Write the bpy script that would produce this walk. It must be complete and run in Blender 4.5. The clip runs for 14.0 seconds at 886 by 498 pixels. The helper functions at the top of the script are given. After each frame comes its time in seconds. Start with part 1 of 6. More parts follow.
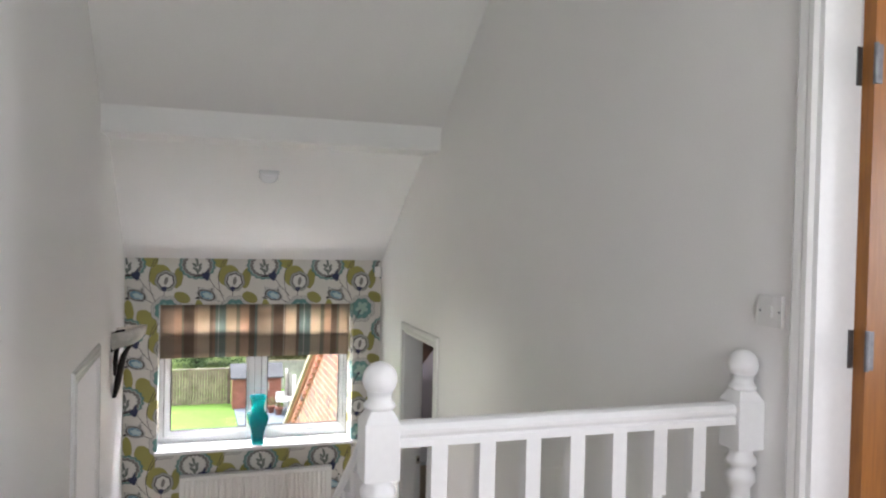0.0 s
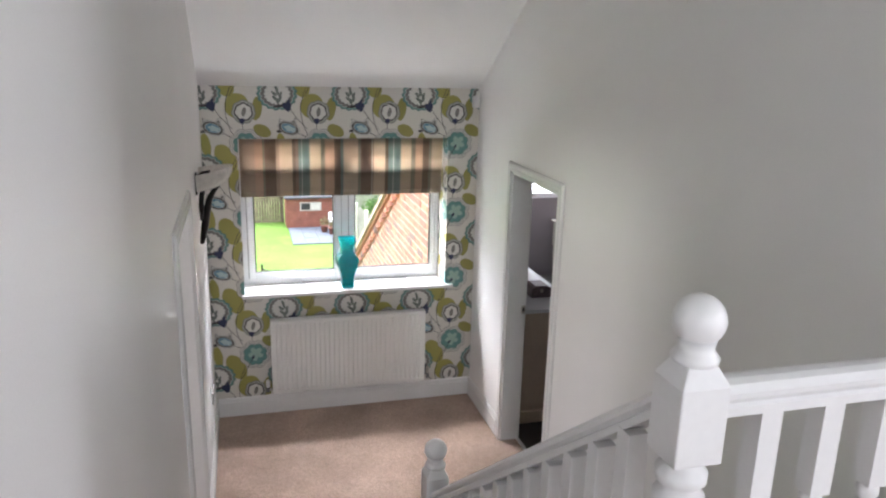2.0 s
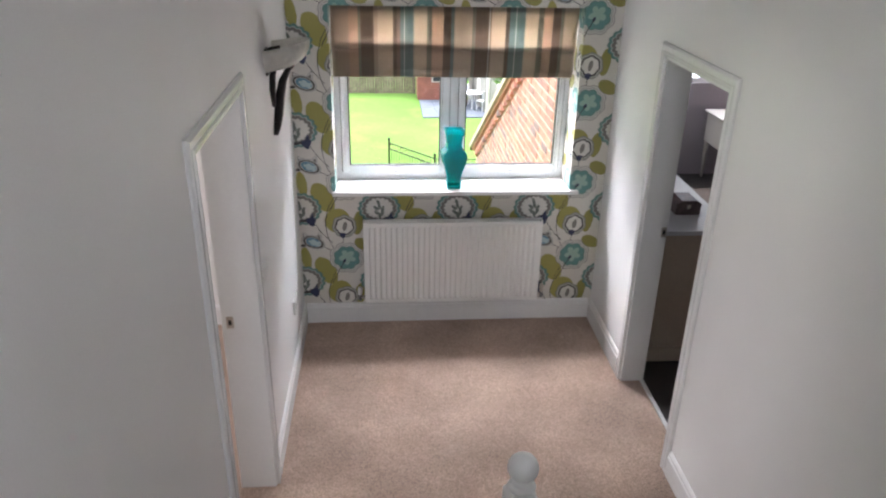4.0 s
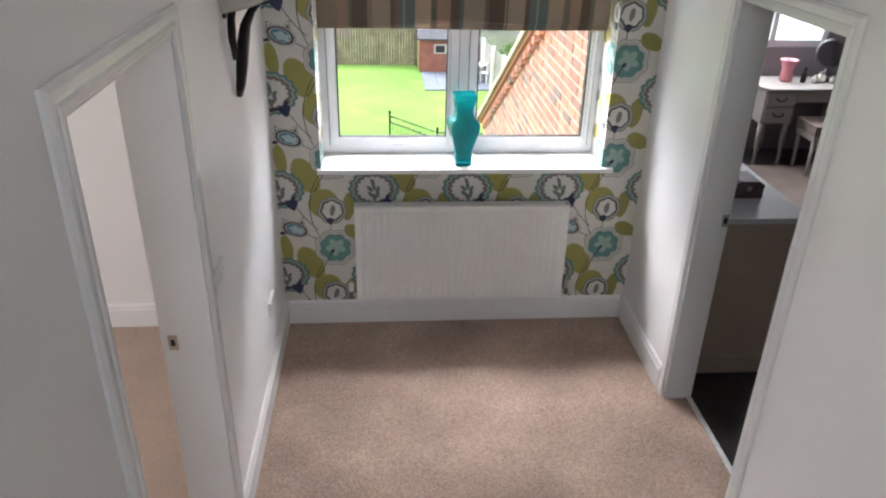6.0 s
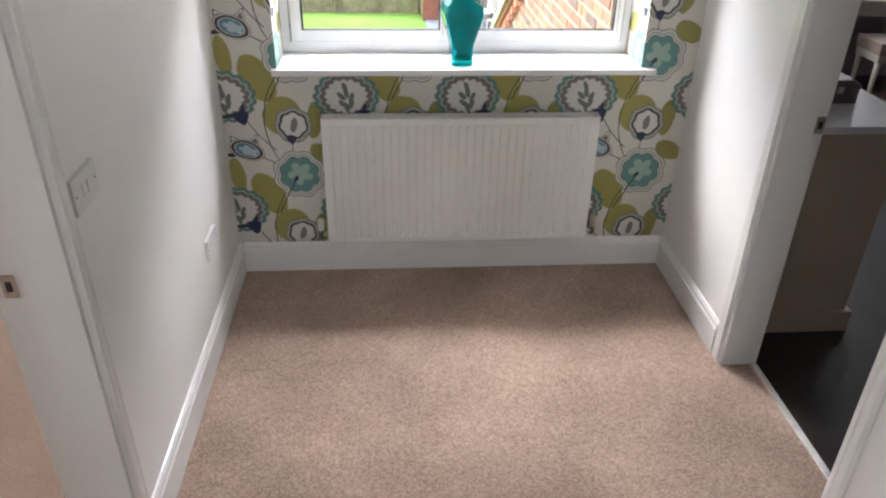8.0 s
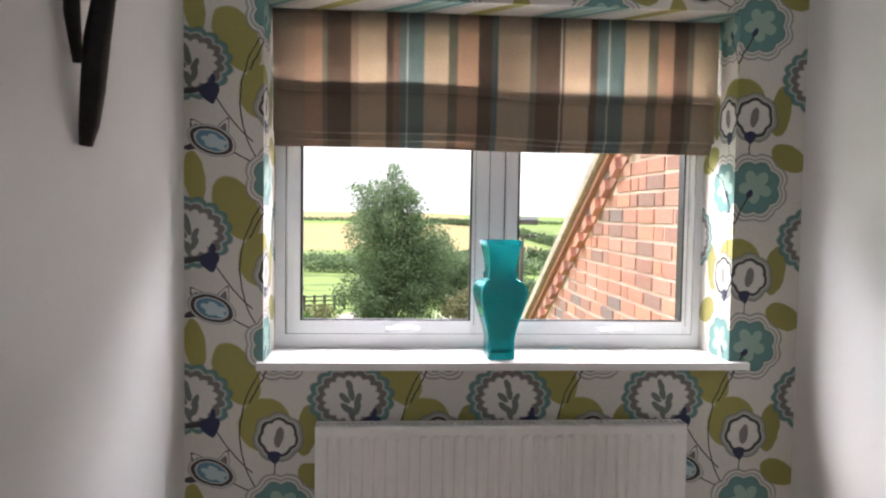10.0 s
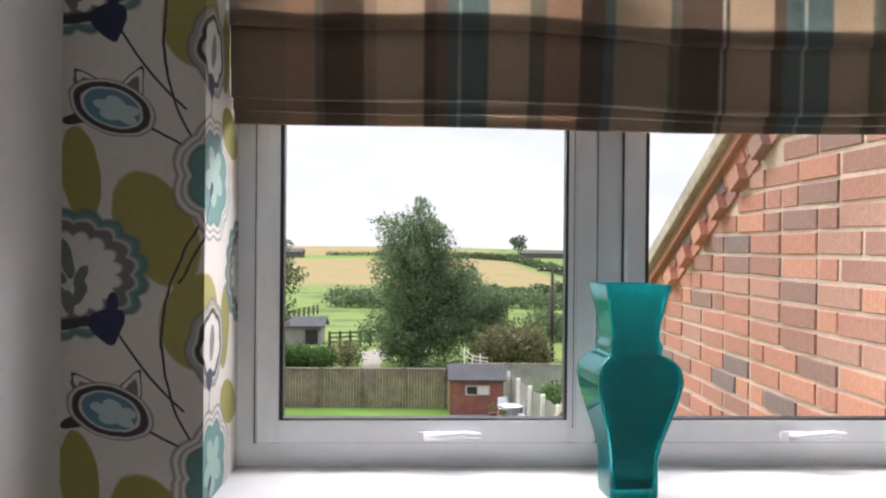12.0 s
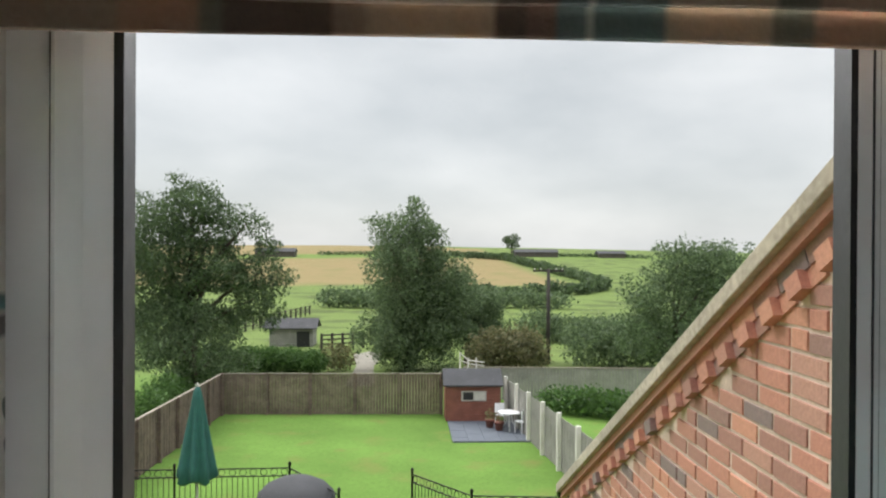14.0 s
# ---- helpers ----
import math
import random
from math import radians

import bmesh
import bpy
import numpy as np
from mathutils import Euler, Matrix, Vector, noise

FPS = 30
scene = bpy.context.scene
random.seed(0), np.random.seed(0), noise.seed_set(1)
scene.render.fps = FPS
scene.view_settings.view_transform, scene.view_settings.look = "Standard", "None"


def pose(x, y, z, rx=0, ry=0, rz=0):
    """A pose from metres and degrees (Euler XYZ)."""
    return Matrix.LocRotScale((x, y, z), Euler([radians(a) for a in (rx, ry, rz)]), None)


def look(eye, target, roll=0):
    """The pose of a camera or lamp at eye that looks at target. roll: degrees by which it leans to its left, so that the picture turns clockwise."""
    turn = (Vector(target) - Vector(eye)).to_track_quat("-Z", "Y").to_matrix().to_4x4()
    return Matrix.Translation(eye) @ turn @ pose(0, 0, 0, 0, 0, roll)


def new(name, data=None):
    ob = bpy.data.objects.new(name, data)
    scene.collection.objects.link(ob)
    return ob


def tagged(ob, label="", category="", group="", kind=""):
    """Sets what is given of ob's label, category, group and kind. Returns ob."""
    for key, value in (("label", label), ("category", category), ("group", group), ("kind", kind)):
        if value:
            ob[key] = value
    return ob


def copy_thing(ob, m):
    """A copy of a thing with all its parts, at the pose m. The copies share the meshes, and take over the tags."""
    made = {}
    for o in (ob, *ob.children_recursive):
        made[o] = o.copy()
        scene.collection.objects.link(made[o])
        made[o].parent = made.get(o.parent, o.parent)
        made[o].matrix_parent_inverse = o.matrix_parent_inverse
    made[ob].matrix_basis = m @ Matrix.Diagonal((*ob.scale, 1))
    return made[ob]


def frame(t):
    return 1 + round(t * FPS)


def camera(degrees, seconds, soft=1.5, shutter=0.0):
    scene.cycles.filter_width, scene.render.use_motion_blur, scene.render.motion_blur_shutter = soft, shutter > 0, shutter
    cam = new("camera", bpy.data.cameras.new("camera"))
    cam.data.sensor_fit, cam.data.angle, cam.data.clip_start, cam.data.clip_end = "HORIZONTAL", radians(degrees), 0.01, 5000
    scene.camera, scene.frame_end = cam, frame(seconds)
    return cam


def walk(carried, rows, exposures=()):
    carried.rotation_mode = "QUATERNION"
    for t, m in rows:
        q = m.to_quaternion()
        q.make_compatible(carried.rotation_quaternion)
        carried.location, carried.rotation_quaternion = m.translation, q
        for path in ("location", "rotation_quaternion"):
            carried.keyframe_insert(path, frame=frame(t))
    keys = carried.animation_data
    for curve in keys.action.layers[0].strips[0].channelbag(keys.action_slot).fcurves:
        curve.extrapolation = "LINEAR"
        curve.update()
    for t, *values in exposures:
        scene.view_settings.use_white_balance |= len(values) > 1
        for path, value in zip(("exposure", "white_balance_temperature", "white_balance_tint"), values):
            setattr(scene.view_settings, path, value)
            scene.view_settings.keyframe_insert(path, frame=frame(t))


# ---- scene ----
cam = camera(62.0, 14.0, soft=2.2)
PATH = [
    (0, (0.547, -6.234, 2.757), (1.175, -4.335, 2.721), 1.3),
    (0.5, (0.443, -6.194, 2.758), (1.042, -4.287, 2.709), 1.1),
    (1, (0.393, -6.034, 2.788), (0.953, -4.114, 2.729), 1.4),
    (1.5, (0.352, -5.783, 2.787), (0.88, -3.858, 2.667), 1.2),
    (2, (0.283, -5.473, 2.81), (0.796, -3.611, 2.288), 1.5),
    (2.5, (0.295, -5.315, 2.796), (0.751, -3.537, 2.001), 1.1),
    (3, (0.447, -5.146, 2.793), (0.65, -3.338, 1.961), 1.1),
    (3.2, (0.492, -5.036, 2.771), (0.659, -3.225, 1.94), 1.0),
    (5.3, (0.603, -4.05, 2.574), (0.753, -2.265, 1.684), 1.4),
    (5.5, (0.58, -3.992, 2.515), (0.732, -2.208, 1.624), 1.4),
    (6, (0.61, -3.823, 2.439), (0.759, -2.048, 1.53), 1.4),
    (6.5, (0.667, -3.631, 2.304), (0.814, -1.913, 1.291), 1.4),
    (7, (0.68, -3.433, 2.162), (0.824, -1.764, 1.068), 1.4),
    (7.5, (0.69, -3.252, 2.04), (0.831, -1.583, 0.947), 1.4),
    (8, (0.733, -3.094, 1.897), (0.863, -1.37, 0.892), 1.1),
    (8.5, (0.712, -2.917, 1.783), (0.841, -1.076, 1.014), 1.0),
    (9, (0.633, -2.774, 1.633), (0.818, -0.834, 1.186), 1.5),
    (11.5, (0.688, -1.633, 1.435), (0.765, 0.365, 1.432), 0.5),
    (12, (0.624, -1.327, 1.455), (0.7, 0.67, 1.448), 0.5),
    (12.5, (0.605, -1.03, 1.507), (0.686, 0.968, 1.498), 0.4),
    (13, (0.598, -0.787, 1.532), (0.684, 1.21, 1.523), 0.4),
    (13.5, (0.581, -0.531, 1.537), (0.672, 1.466, 1.529), 0.3),
    (14, (0.575, -0.363, 1.545), (0.671, 1.634, 1.535), 0.3),
]
# stops of the film camera's own exposure as it nears the bright window
EXPOSURES = [(0, 2.2, 6350, 15), (2.0, 2.2, 6250, 16), (3.0, 2.18, 6150, 17), (5.5, 1.98, 6200, 15), (8.0, 2.14, 6350, 15), (8.6, 2.05, 6450, 16), (9.0, 1.95, 6500, 17),
             (11.5, 1.12, 6450, 19), (12.0, 0.94, 6450, 19), (12.5, 0.9, 6350, 19), (13, 0.88, 6150, 15), (13.5, 0.62, 6200, 10), (14, 0.5, 6650, 11)]
walk(cam, [(t, look(eye, target, roll)) for t, eye, target, roll in PATH], EXPOSURES)

# ---- world and lights ----
world = bpy.data.worlds.new("overcast_sky")
scene.world = world
world.use_nodes = True
wn, wl = world.node_tree.nodes, world.node_tree.links
wn.clear()
sky = wn.new("ShaderNodeTexSky")
sky.sky_type = "NISHITA"
sky.sun_disc = False
sky.sun_elevation, sky.sun_rotation = radians(52), radians(-50)
sky_gain = wn.new("ShaderNodeVectorMath")
sky_gain.operation = "SCALE"
sky_gain.inputs["Scale"].default_value = 0.1
wl.new(sky.outputs[0], sky_gain.inputs[0])
wco = wn.new("ShaderNodeTexCoord")
wmap = wn.new("ShaderNodeMapping")
wmap.inputs["Scale"].default_value = (1.3, 1.3, 3.2)
wmap.inputs["Location"].default_value = (0.4, 0.1, 0.2)
wl.new(wco.outputs["Generated"], wmap.inputs[0])
wnoise = wn.new("ShaderNodeTexNoise")
wnoise.inputs["Scale"].default_value = 1.9
wnoise.inputs["Detail"].default_value = 6
wnoise.inputs["Roughness"].default_value = 0.5
wl.new(wmap.outputs[0], wnoise.inputs["Vector"])
wramp = wn.new("ShaderNodeValToRGB")
wramp.color_ramp.elements[0].position, wramp.color_ramp.elements[0].color = 0.32, (0.50, 0.535, 0.555, 1)
wramp.color_ramp.elements[1].position, wramp.color_ramp.elements[1].color = 0.68, (0.765, 0.785, 0.795, 1)
wl.new(wnoise.outputs[0], wramp.inputs[0])
wmix = wn.new("ShaderNodeMixRGB")
wmix.inputs[0].default_value = 0.88
wl.new(sky_gain.outputs[0], wmix.inputs[1])
wl.new(wramp.outputs[0], wmix.inputs[2])
# an overcast sky grows brighter towards the zenith
wsep, wup, wscale = wn.new("ShaderNodeSeparateXYZ"), wn.new("ShaderNodeMapRange"), wn.new("ShaderNodeVectorMath")
wl.new(wco.outputs["Generated"], wsep.inputs[0])
wl.new(wsep.outputs[2], wup.inputs[0])
wup.inputs[1].default_value, wup.inputs[2].default_value, wup.inputs[3].default_value, wup.inputs[4].default_value = 0.33, 0.95, 1.0, 3.8
wscale.operation = "SCALE"
wl.new(wmix.outputs[0], wscale.inputs[0])
wl.new(wup.outputs[0], wscale.inputs["Scale"])
wbg = wn.new("ShaderNodeBackground")
wbg.inputs[1].default_value = 0.88
wl.new(wscale.outputs[0], wbg.inputs[0])
wout = wn.new("ShaderNodeOutputWorld")
wl.new(wbg.outputs[0], wout.inputs[0])

sun_data = bpy.data.lights.new("sun", "SUN")
sun_data.energy, sun_data.angle, sun_data.color = 1.75, radians(40), (1.0, 0.97, 0.92)
sun = new("sun", sun_data)
sun.matrix_world = look((-12, 10, 20), (0, 0, 0))


def area_lamp(name, eye, target, width, height, watts, color=(0.93, 0.97, 1.0)):
    """An area lamp for daylight, in a window's opening or where none is seen."""
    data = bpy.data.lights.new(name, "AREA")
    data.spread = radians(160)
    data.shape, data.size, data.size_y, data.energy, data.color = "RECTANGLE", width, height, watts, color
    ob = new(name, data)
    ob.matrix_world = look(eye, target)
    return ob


# unseen fill behind the start of the walk; no landing window is known
area_lamp("landing_window_light", (1.0, -8.16, 3.0), (1.0, -4.0, 2.6), 1.1, 1.2, 9.0)
area_lamp("left_room_window_light", (-3.94, -1.9, 1.45), (0, -1.9, 0.9), 1.3, 1.2, 11, (1.0, 0.95, 0.92))
area_lamp("right_room_window_light", (4.3, 3.04, 1.35), (3.6, 0, 0.5), 1.0, 0.5, 6.0)
# added fill inside the unseen oak-door room, whose walls have no window
area_lamp("oak_door_room_window_light", (4.96, -5.9, 2.8), (2.1, -5.2, 2.3), 1.2, 1.2, 17)
# added strip lamp hidden outside behind the blind, boosting the sky's light indoors
area_lamp("hall_window_light", (1.03, 0.47, 1.915), (1.03, -1.4, 0.0), 1.40, 0.12, 7.2, (0.97, 0.985, 1.0))
# added strip hidden below the glass, standing in for bounce onto the ceiling
area_lamp("hall_window_low_light", (1.03, 0.39, 1.008), (1.03, -1.3, 3.1), 1.36, 0.035, 1.2, (0.98, 1.0, 0.96))

# ---- materials ----
def material(name, color, rough=0.6, metal=0.0, vary=0.12, coarse=1.5, fine=60.0, bump=0.0012, spec=0.5, tint=None, random_value=0.0):
    """A surface with broad stains, fine grain and a fine relief."""
    m = bpy.data.materials.new(name)
    m.use_nodes = True
    n, l = m.node_tree.nodes, m.node_tree.links
    b = n["Principled BSDF"]
    b.inputs["Roughness"].default_value = rough
    b.inputs["Metallic"].default_value = metal
    b.inputs["Specular IOR Level"].default_value = spec
    co = n.new("ShaderNodeTexCoord")
    n1, n2 = n.new("ShaderNodeTexNoise"), n.new("ShaderNodeTexNoise")
    n1.inputs["Scale"].default_value, n1.inputs["Detail"].default_value = coarse, 4
    n2.inputs["Scale"].default_value, n2.inputs["Detail"].default_value = fine, 3
    for k in (n1, n2):
        l.new(co.outputs["Object"], k.inputs["Vector"])
    dark = [c * (1 - vary) for c in color]
    other = tint or [min(1, c * (1 + vary * 0.6)) for c in color]
    mix1, mix2 = n.new("ShaderNodeMixRGB"), n.new("ShaderNodeMixRGB")
    mix1.inputs[1].default_value, mix1.inputs[2].default_value = (*dark, 1), (*other, 1)
    r1 = n.new("ShaderNodeMapRange")
    r1.inputs[1].default_value, r1.inputs[2].default_value = 0.3, 0.7
    l.new(n1.outputs[0], r1.inputs[0])
    l.new(r1.outputs[0], mix1.inputs[0])
    mix2.blend_type = "MULTIPLY"
    mix2.inputs[0].default_value = 1
    ramp = n.new("ShaderNodeMapRange")
    ramp.inputs[1].default_value, ramp.inputs[2].default_value = 0.25, 0.75
    ramp.inputs[3].default_value, ramp.inputs[4].default_value = 1 - vary, 1 + vary * 0.5
    l.new(n2.outputs[0], ramp.inputs[0])
    l.new(mix1.outputs[0], mix2.inputs[1])
    l.new(ramp.outputs[0], mix2.inputs[2])
    last = mix2
    if random_value:
        info, hsv, mr = n.new("ShaderNodeObjectInfo"), n.new("ShaderNodeHueSaturation"), n.new("ShaderNodeMapRange")
        mr.inputs[3].default_value, mr.inputs[4].default_value = 1 - random_value, 1 + random_value
        l.new(info.outputs["Random"], mr.inputs[0])
        l.new(mr.outputs[0], hsv.inputs["Value"])
        l.new(mix2.outputs[0], hsv.inputs["Color"])
        last = hsv
    l.new(last.outputs[0], b.inputs["Base Color"])
    if bump:
        bp = n.new("ShaderNodeBump")
        bp.inputs["Strength"].default_value, bp.inputs["Distance"].default_value = 0.5, bump
        l.new(n2.outputs[0], bp.inputs["Height"])
        l.new(bp.outputs[0], b.inputs["Normal"])
    return m


PAINT = material("wall_emulsion", (0.80, 0.785, 0.775), 0.5, vary=0.03, coarse=0.9, fine=180, bump=0.0006)
CEIL = material("ceiling_emulsion", (0.80, 0.785, 0.775), 0.8, vary=0.03, coarse=0.8, fine=160, bump=0.0006)
GLOSS = material("white_gloss_paint", (0.80, 0.79, 0.78), 0.22, vary=0.025, coarse=3, fine=40, bump=0.0006)
SATIN = material("white_satin_paint", (0.78, 0.775, 0.77), 0.34, vary=0.025, coarse=3, fine=50, bump=0.0006)
UPVC = material("white_upvc", (0.80, 0.81, 0.83), 0.25, vary=0.02, coarse=4, fine=30, bump=0.0003)
GASKET = material("black_gasket", (0.012, 0.012, 0.013), 0.5, vary=0.1)
RADIATOR = material("radiator_enamel", (0.80, 0.79, 0.76), 0.3, vary=0.02, coarse=3, fine=30, bump=0.0003)
BACKING = material("blind_backing_sheet", (0.30, 0.28, 0.25), 0.9, vary=0.08, coarse=6, fine=200, bump=0.0006)
ALUMINIUM = material("brushed_aluminium", (0.86, 0.86, 0.85), 0.55, 0.6, vary=0.1, coarse=20, fine=90, bump=0.0003)
SEAL = material("grey_window_seal", (0.06, 0.062, 0.066), 0.6, vary=0.1)
CHROME = material("worn_brass_chrome", (0.55, 0.50, 0.44), 0.28, 1.0, vary=0.2, coarse=20, fine=90, bump=0.0005)
STEEL = material("dull_steel", (0.20, 0.20, 0.21), 0.5, 1.0, vary=0.2, coarse=20, fine=90, bump=0.0005)
IRON = material("dark_iron", (0.02, 0.018, 0.017), 0.35, 0.6, vary=0.3, coarse=12, fine=90, bump=0.001)
PLASTIC = material("white_plastic", (0.70, 0.69, 0.675), 0.3, vary=0.02, bump=0.0)
DARKFLOOR = material("dark_vinyl_plank", (0.045, 0.040, 0.038), 0.32, vary=0.3, coarse=4, fine=50, bump=0.0006, random_value=0.3)
RUG = material("beige_rug_pile", (0.24, 0.19, 0.165), 0.95, vary=0.15, coarse=5, fine=200, bump=0.004)
CREAM = material("cream_painted_wood", (0.36, 0.335, 0.30), 0.4, vary=0.06, coarse=4, fine=50, bump=0.0006)
TAUPE = material("taupe_painted_wood", (0.56, 0.45, 0.35), 0.45, vary=0.07, coarse=4, fine=60, bump=0.0006)
WHITETOP = material("white_lacquer_top", (0.75, 0.75, 0.76), 0.2, vary=0.03)
PINK = material("pink_glazed_ceramic", (0.75, 0.28, 0.33), 0.2, vary=0.06, bump=0.0)
DARKBOX = material("mauve_brown_lacquered_card", (0.17, 0.12, 0.125), 0.5, vary=0.3, coarse=14, fine=60, bump=0.0006)
LILAC = material("grey_lilac_wall", (0.28, 0.255, 0.275), 0.6, vary=0.04, bump=0.0005)
STONE = material("weathered_mortar_verge", (0.42, 0.37, 0.30), 0.9, vary=0.3, coarse=3, fine=30, bump=0.006)
MORTAR = material("lime_mortar", (0.60, 0.47, 0.39), 0.95, vary=0.2, coarse=4, fine=60, bump=0.004)
ROOFTILE = material("plain_roof_tile", (0.16, 0.10, 0.075), 0.85, vary=0.3, coarse=3, fine=40, bump=0.004, random_value=0.2)
TIMBER = material("weathered_fence_timber", (0.165, 0.12, 0.095), 0.85, vary=0.35, coarse=2.5, fine=14, bump=0.004)
REDWOOD = material("red_stained_shed_boards", (0.21, 0.075, 0.05), 0.7, vary=0.2, coarse=3, fine=25, bump=0.003)
FELT = material("grey_roof_felt", (0.06, 0.06, 0.065), 0.9, vary=0.2)
GREYBOARD = material("grey_weathered_boards", (0.26, 0.25, 0.225), 0.9, vary=0.2, coarse=2, fine=14, bump=0.003)
PALEPOST = material("pale_concrete_post", (0.66, 0.63, 0.57), 0.9, vary=0.12, coarse=3, fine=30, bump=0.003)
PALEWOOD = material("paler_capping_timber", (0.34, 0.29, 0.24), 0.9, vary=0.2, coarse=3, fine=14, bump=0.003)
GRAVEL = material("pale_track_gravel", (0.24, 0.22, 0.18), 0.95, vary=0.2, coarse=0.8, fine=12, bump=0.01)
CONCRETE = material("concrete_post", (0.50, 0.48, 0.43), 0.9, vary=0.15, coarse=3, fine=30, bump=0.003)
DECK = material("blue_grey_slab", (0.10, 0.115, 0.14), 0.7, vary=0.12, coarse=2, fine=30, bump=0.003)
PARASOL = material("green_parasol_canvas", (0.02, 0.10, 0.085), 0.85, vary=0.15, coarse=5, fine=90, bump=0.002)
BARK = material("tree_bark", (0.07, 0.052, 0.04), 0.95, vary=0.35, coarse=3, fine=18, bump=0.02)
POLE = material("creosoted_pole", (0.05, 0.042, 0.036), 0.9, vary=0.25)
HUTWOOD = material("grey_hut_boards", (0.10, 0.085, 0.075), 0.9, vary=0.25, coarse=1.5, fine=12)


def leafage(name, dark, light):
    m = bpy.data.materials.new(name)
    m.use_nodes = True
    n, l = m.node_tree.nodes, m.node_tree.links
    b = n["Principled BSDF"]
    b.inputs["Roughness"].default_value = 0.6
    g, mix = n.new("ShaderNodeNewGeometry"), n.new("ShaderNodeMixRGB")
    mix.inputs[1].default_value, mix.inputs[2].default_value = (*dark, 1), (*light, 1)
    l.new(g.outputs["Random Per Island"], mix.inputs[0])
    l.new(mix.outputs[0], b.inputs["Base Color"])
    tr, ms = n.new("ShaderNodeBsdfTranslucent"), n.new("ShaderNodeMixShader")
    ms.inputs[0].default_value = 0.45
    l.new(mix.outputs[0], tr.inputs[0])
    l.new(b.outputs[0], ms.inputs[1])
    l.new(tr.outputs[0], ms.inputs[2])
    l.new(ms.outputs[0], n["Material Output"].inputs[0])
    return m


LEAF_TREE = leafage("willow_leaves", (0.055, 0.088, 0.042), (0.18, 0.25, 0.115))
LEAF_OAK = leafage("oak_leaves", (0.044, 0.072, 0.034), (0.115, 0.17, 0.07))
LEAF_HEDGE = leafage("hedge_leaves", (0.038, 0.085, 0.02), (0.105, 0.20, 0.048))
LEAF_BROWN = leafage("bramble_leaves", (0.085, 0.095, 0.04), (0.23, 0.21, 0.10))


def carpet_material(name, a, b_, fleck=0.5):
    m = material(name, a, 0.97, vary=0.1, coarse=2.2, fine=420, bump=0.004, spec=0.1, tint=b_)
    n, l = m.node_tree.nodes, m.node_tree.links
    bs = n["Principled BSDF"]
    bs.inputs["Sheen Weight"].default_value = 0.25
    src = bs.inputs["Base Color"].links[0].from_socket
    co, fl = n.new("ShaderNodeTexCoord"), n.new("ShaderNodeTexNoise")
    fl.inputs["Scale"].default_value, fl.inputs["Detail"].default_value, fl.inputs["Roughness"].default_value = 130, 5, 0.85
    l.new(co.outputs["Object"], fl.inputs["Vector"])
    mr = n.new("ShaderNodeMapRange")
    mr.inputs[1].default_value, mr.inputs[2].default_value = 0.36, 0.64
    mr.inputs[3].default_value, mr.inputs[4].default_value = 1 - 0.5 * fleck, 1 + 0.5 * fleck
    l.new(fl.outputs[0], mr.inputs[0])
    # single tufts, each of its own shade
    tuft, tone, val = n.new("ShaderNodeTexVoronoi"), n.new("ShaderNodeMapRange"), n.new("ShaderNodeSeparateXYZ")
    tuft.inputs["Scale"].default_value = 150
    l.new(co.outputs["Object"], tuft.inputs["Vector"])
    l.new(tuft.outputs["Color"], val.inputs[0])
    l.new(val.outputs[0], tone.inputs[0])
    tone.inputs[3].default_value, tone.inputs[4].default_value = 1 - 0.5 * fleck, 1 + 0.5 * fleck
    both = n.new("ShaderNodeMath")
    both.operation = "MULTIPLY"
    l.new(mr.outputs[0], both.inputs[0])
    l.new(tone.outputs[0], both.inputs[1])
    mul = n.new("ShaderNodeMixRGB")
    mul.blend_type = "MULTIPLY"
    mul.inputs[0].default_value = 1
    l.new(src, mul.inputs[1])
    l.new(both.outputs[0], mul.inputs[2])
    l.new(mul.outputs[0], bs.inputs["Base Color"])
    return m


CARPET = carpet_material("fawn_twist_carpet", (0.33, 0.232, 0.180), (0.47, 0.335, 0.262), 0.55)
CARPET_ROOM = carpet_material("beige_room_carpet", (0.43, 0.32, 0.255), (0.48, 0.36, 0.29), 0.15)


def glass(name, color, rough=0.0, ior=1.45):
    m = bpy.data.materials.new(name)
    m.use_nodes = True
    b = m.node_tree.nodes["Principled BSDF"]
    b.inputs["Base Color"].default_value = (*color, 1)
    b.inputs["Roughness"].default_value = rough
    b.inputs["IOR"].default_value = ior
    b.inputs["Transmission Weight"].default_value = 1.0
    return m


NET = bpy.data.materials.new("pale_net_cloth")
NET.use_nodes = True
_n, _l = NET.node_tree.nodes, NET.node_tree.links
_t = _n.new("ShaderNodeBsdfTranslucent")
_t.inputs[0].default_value = (0.82, 0.86, 0.86, 1)
_l.new(_t.outputs[0], _n["Material Output"].inputs[0])
PANE = glass("window_glass", (0.98, 0.99, 0.99), 0.0, 1.05)
TEAL = glass("teal_glass", (0.0, 0.40, 0.41), 0.0, 1.5)
TEAL.node_tree.nodes["Principled BSDF"].inputs["Transmission Weight"].default_value = 0.88
_n, _l = TEAL.node_tree.nodes, TEAL.node_tree.links
_t, _m = _n.new("ShaderNodeBsdfTranslucent"), _n.new("ShaderNodeMixShader")
_t.inputs[0].default_value, _m.inputs[0].default_value = (0.01, 0.50, 0.50, 1), 0.13
_l.new(_n["Principled BSDF"].outputs[0], _m.inputs[1])
_l.new(_t.outputs[0], _m.inputs[2])
_l.new(_m.outputs[0], _n["Material Output"].inputs[0])
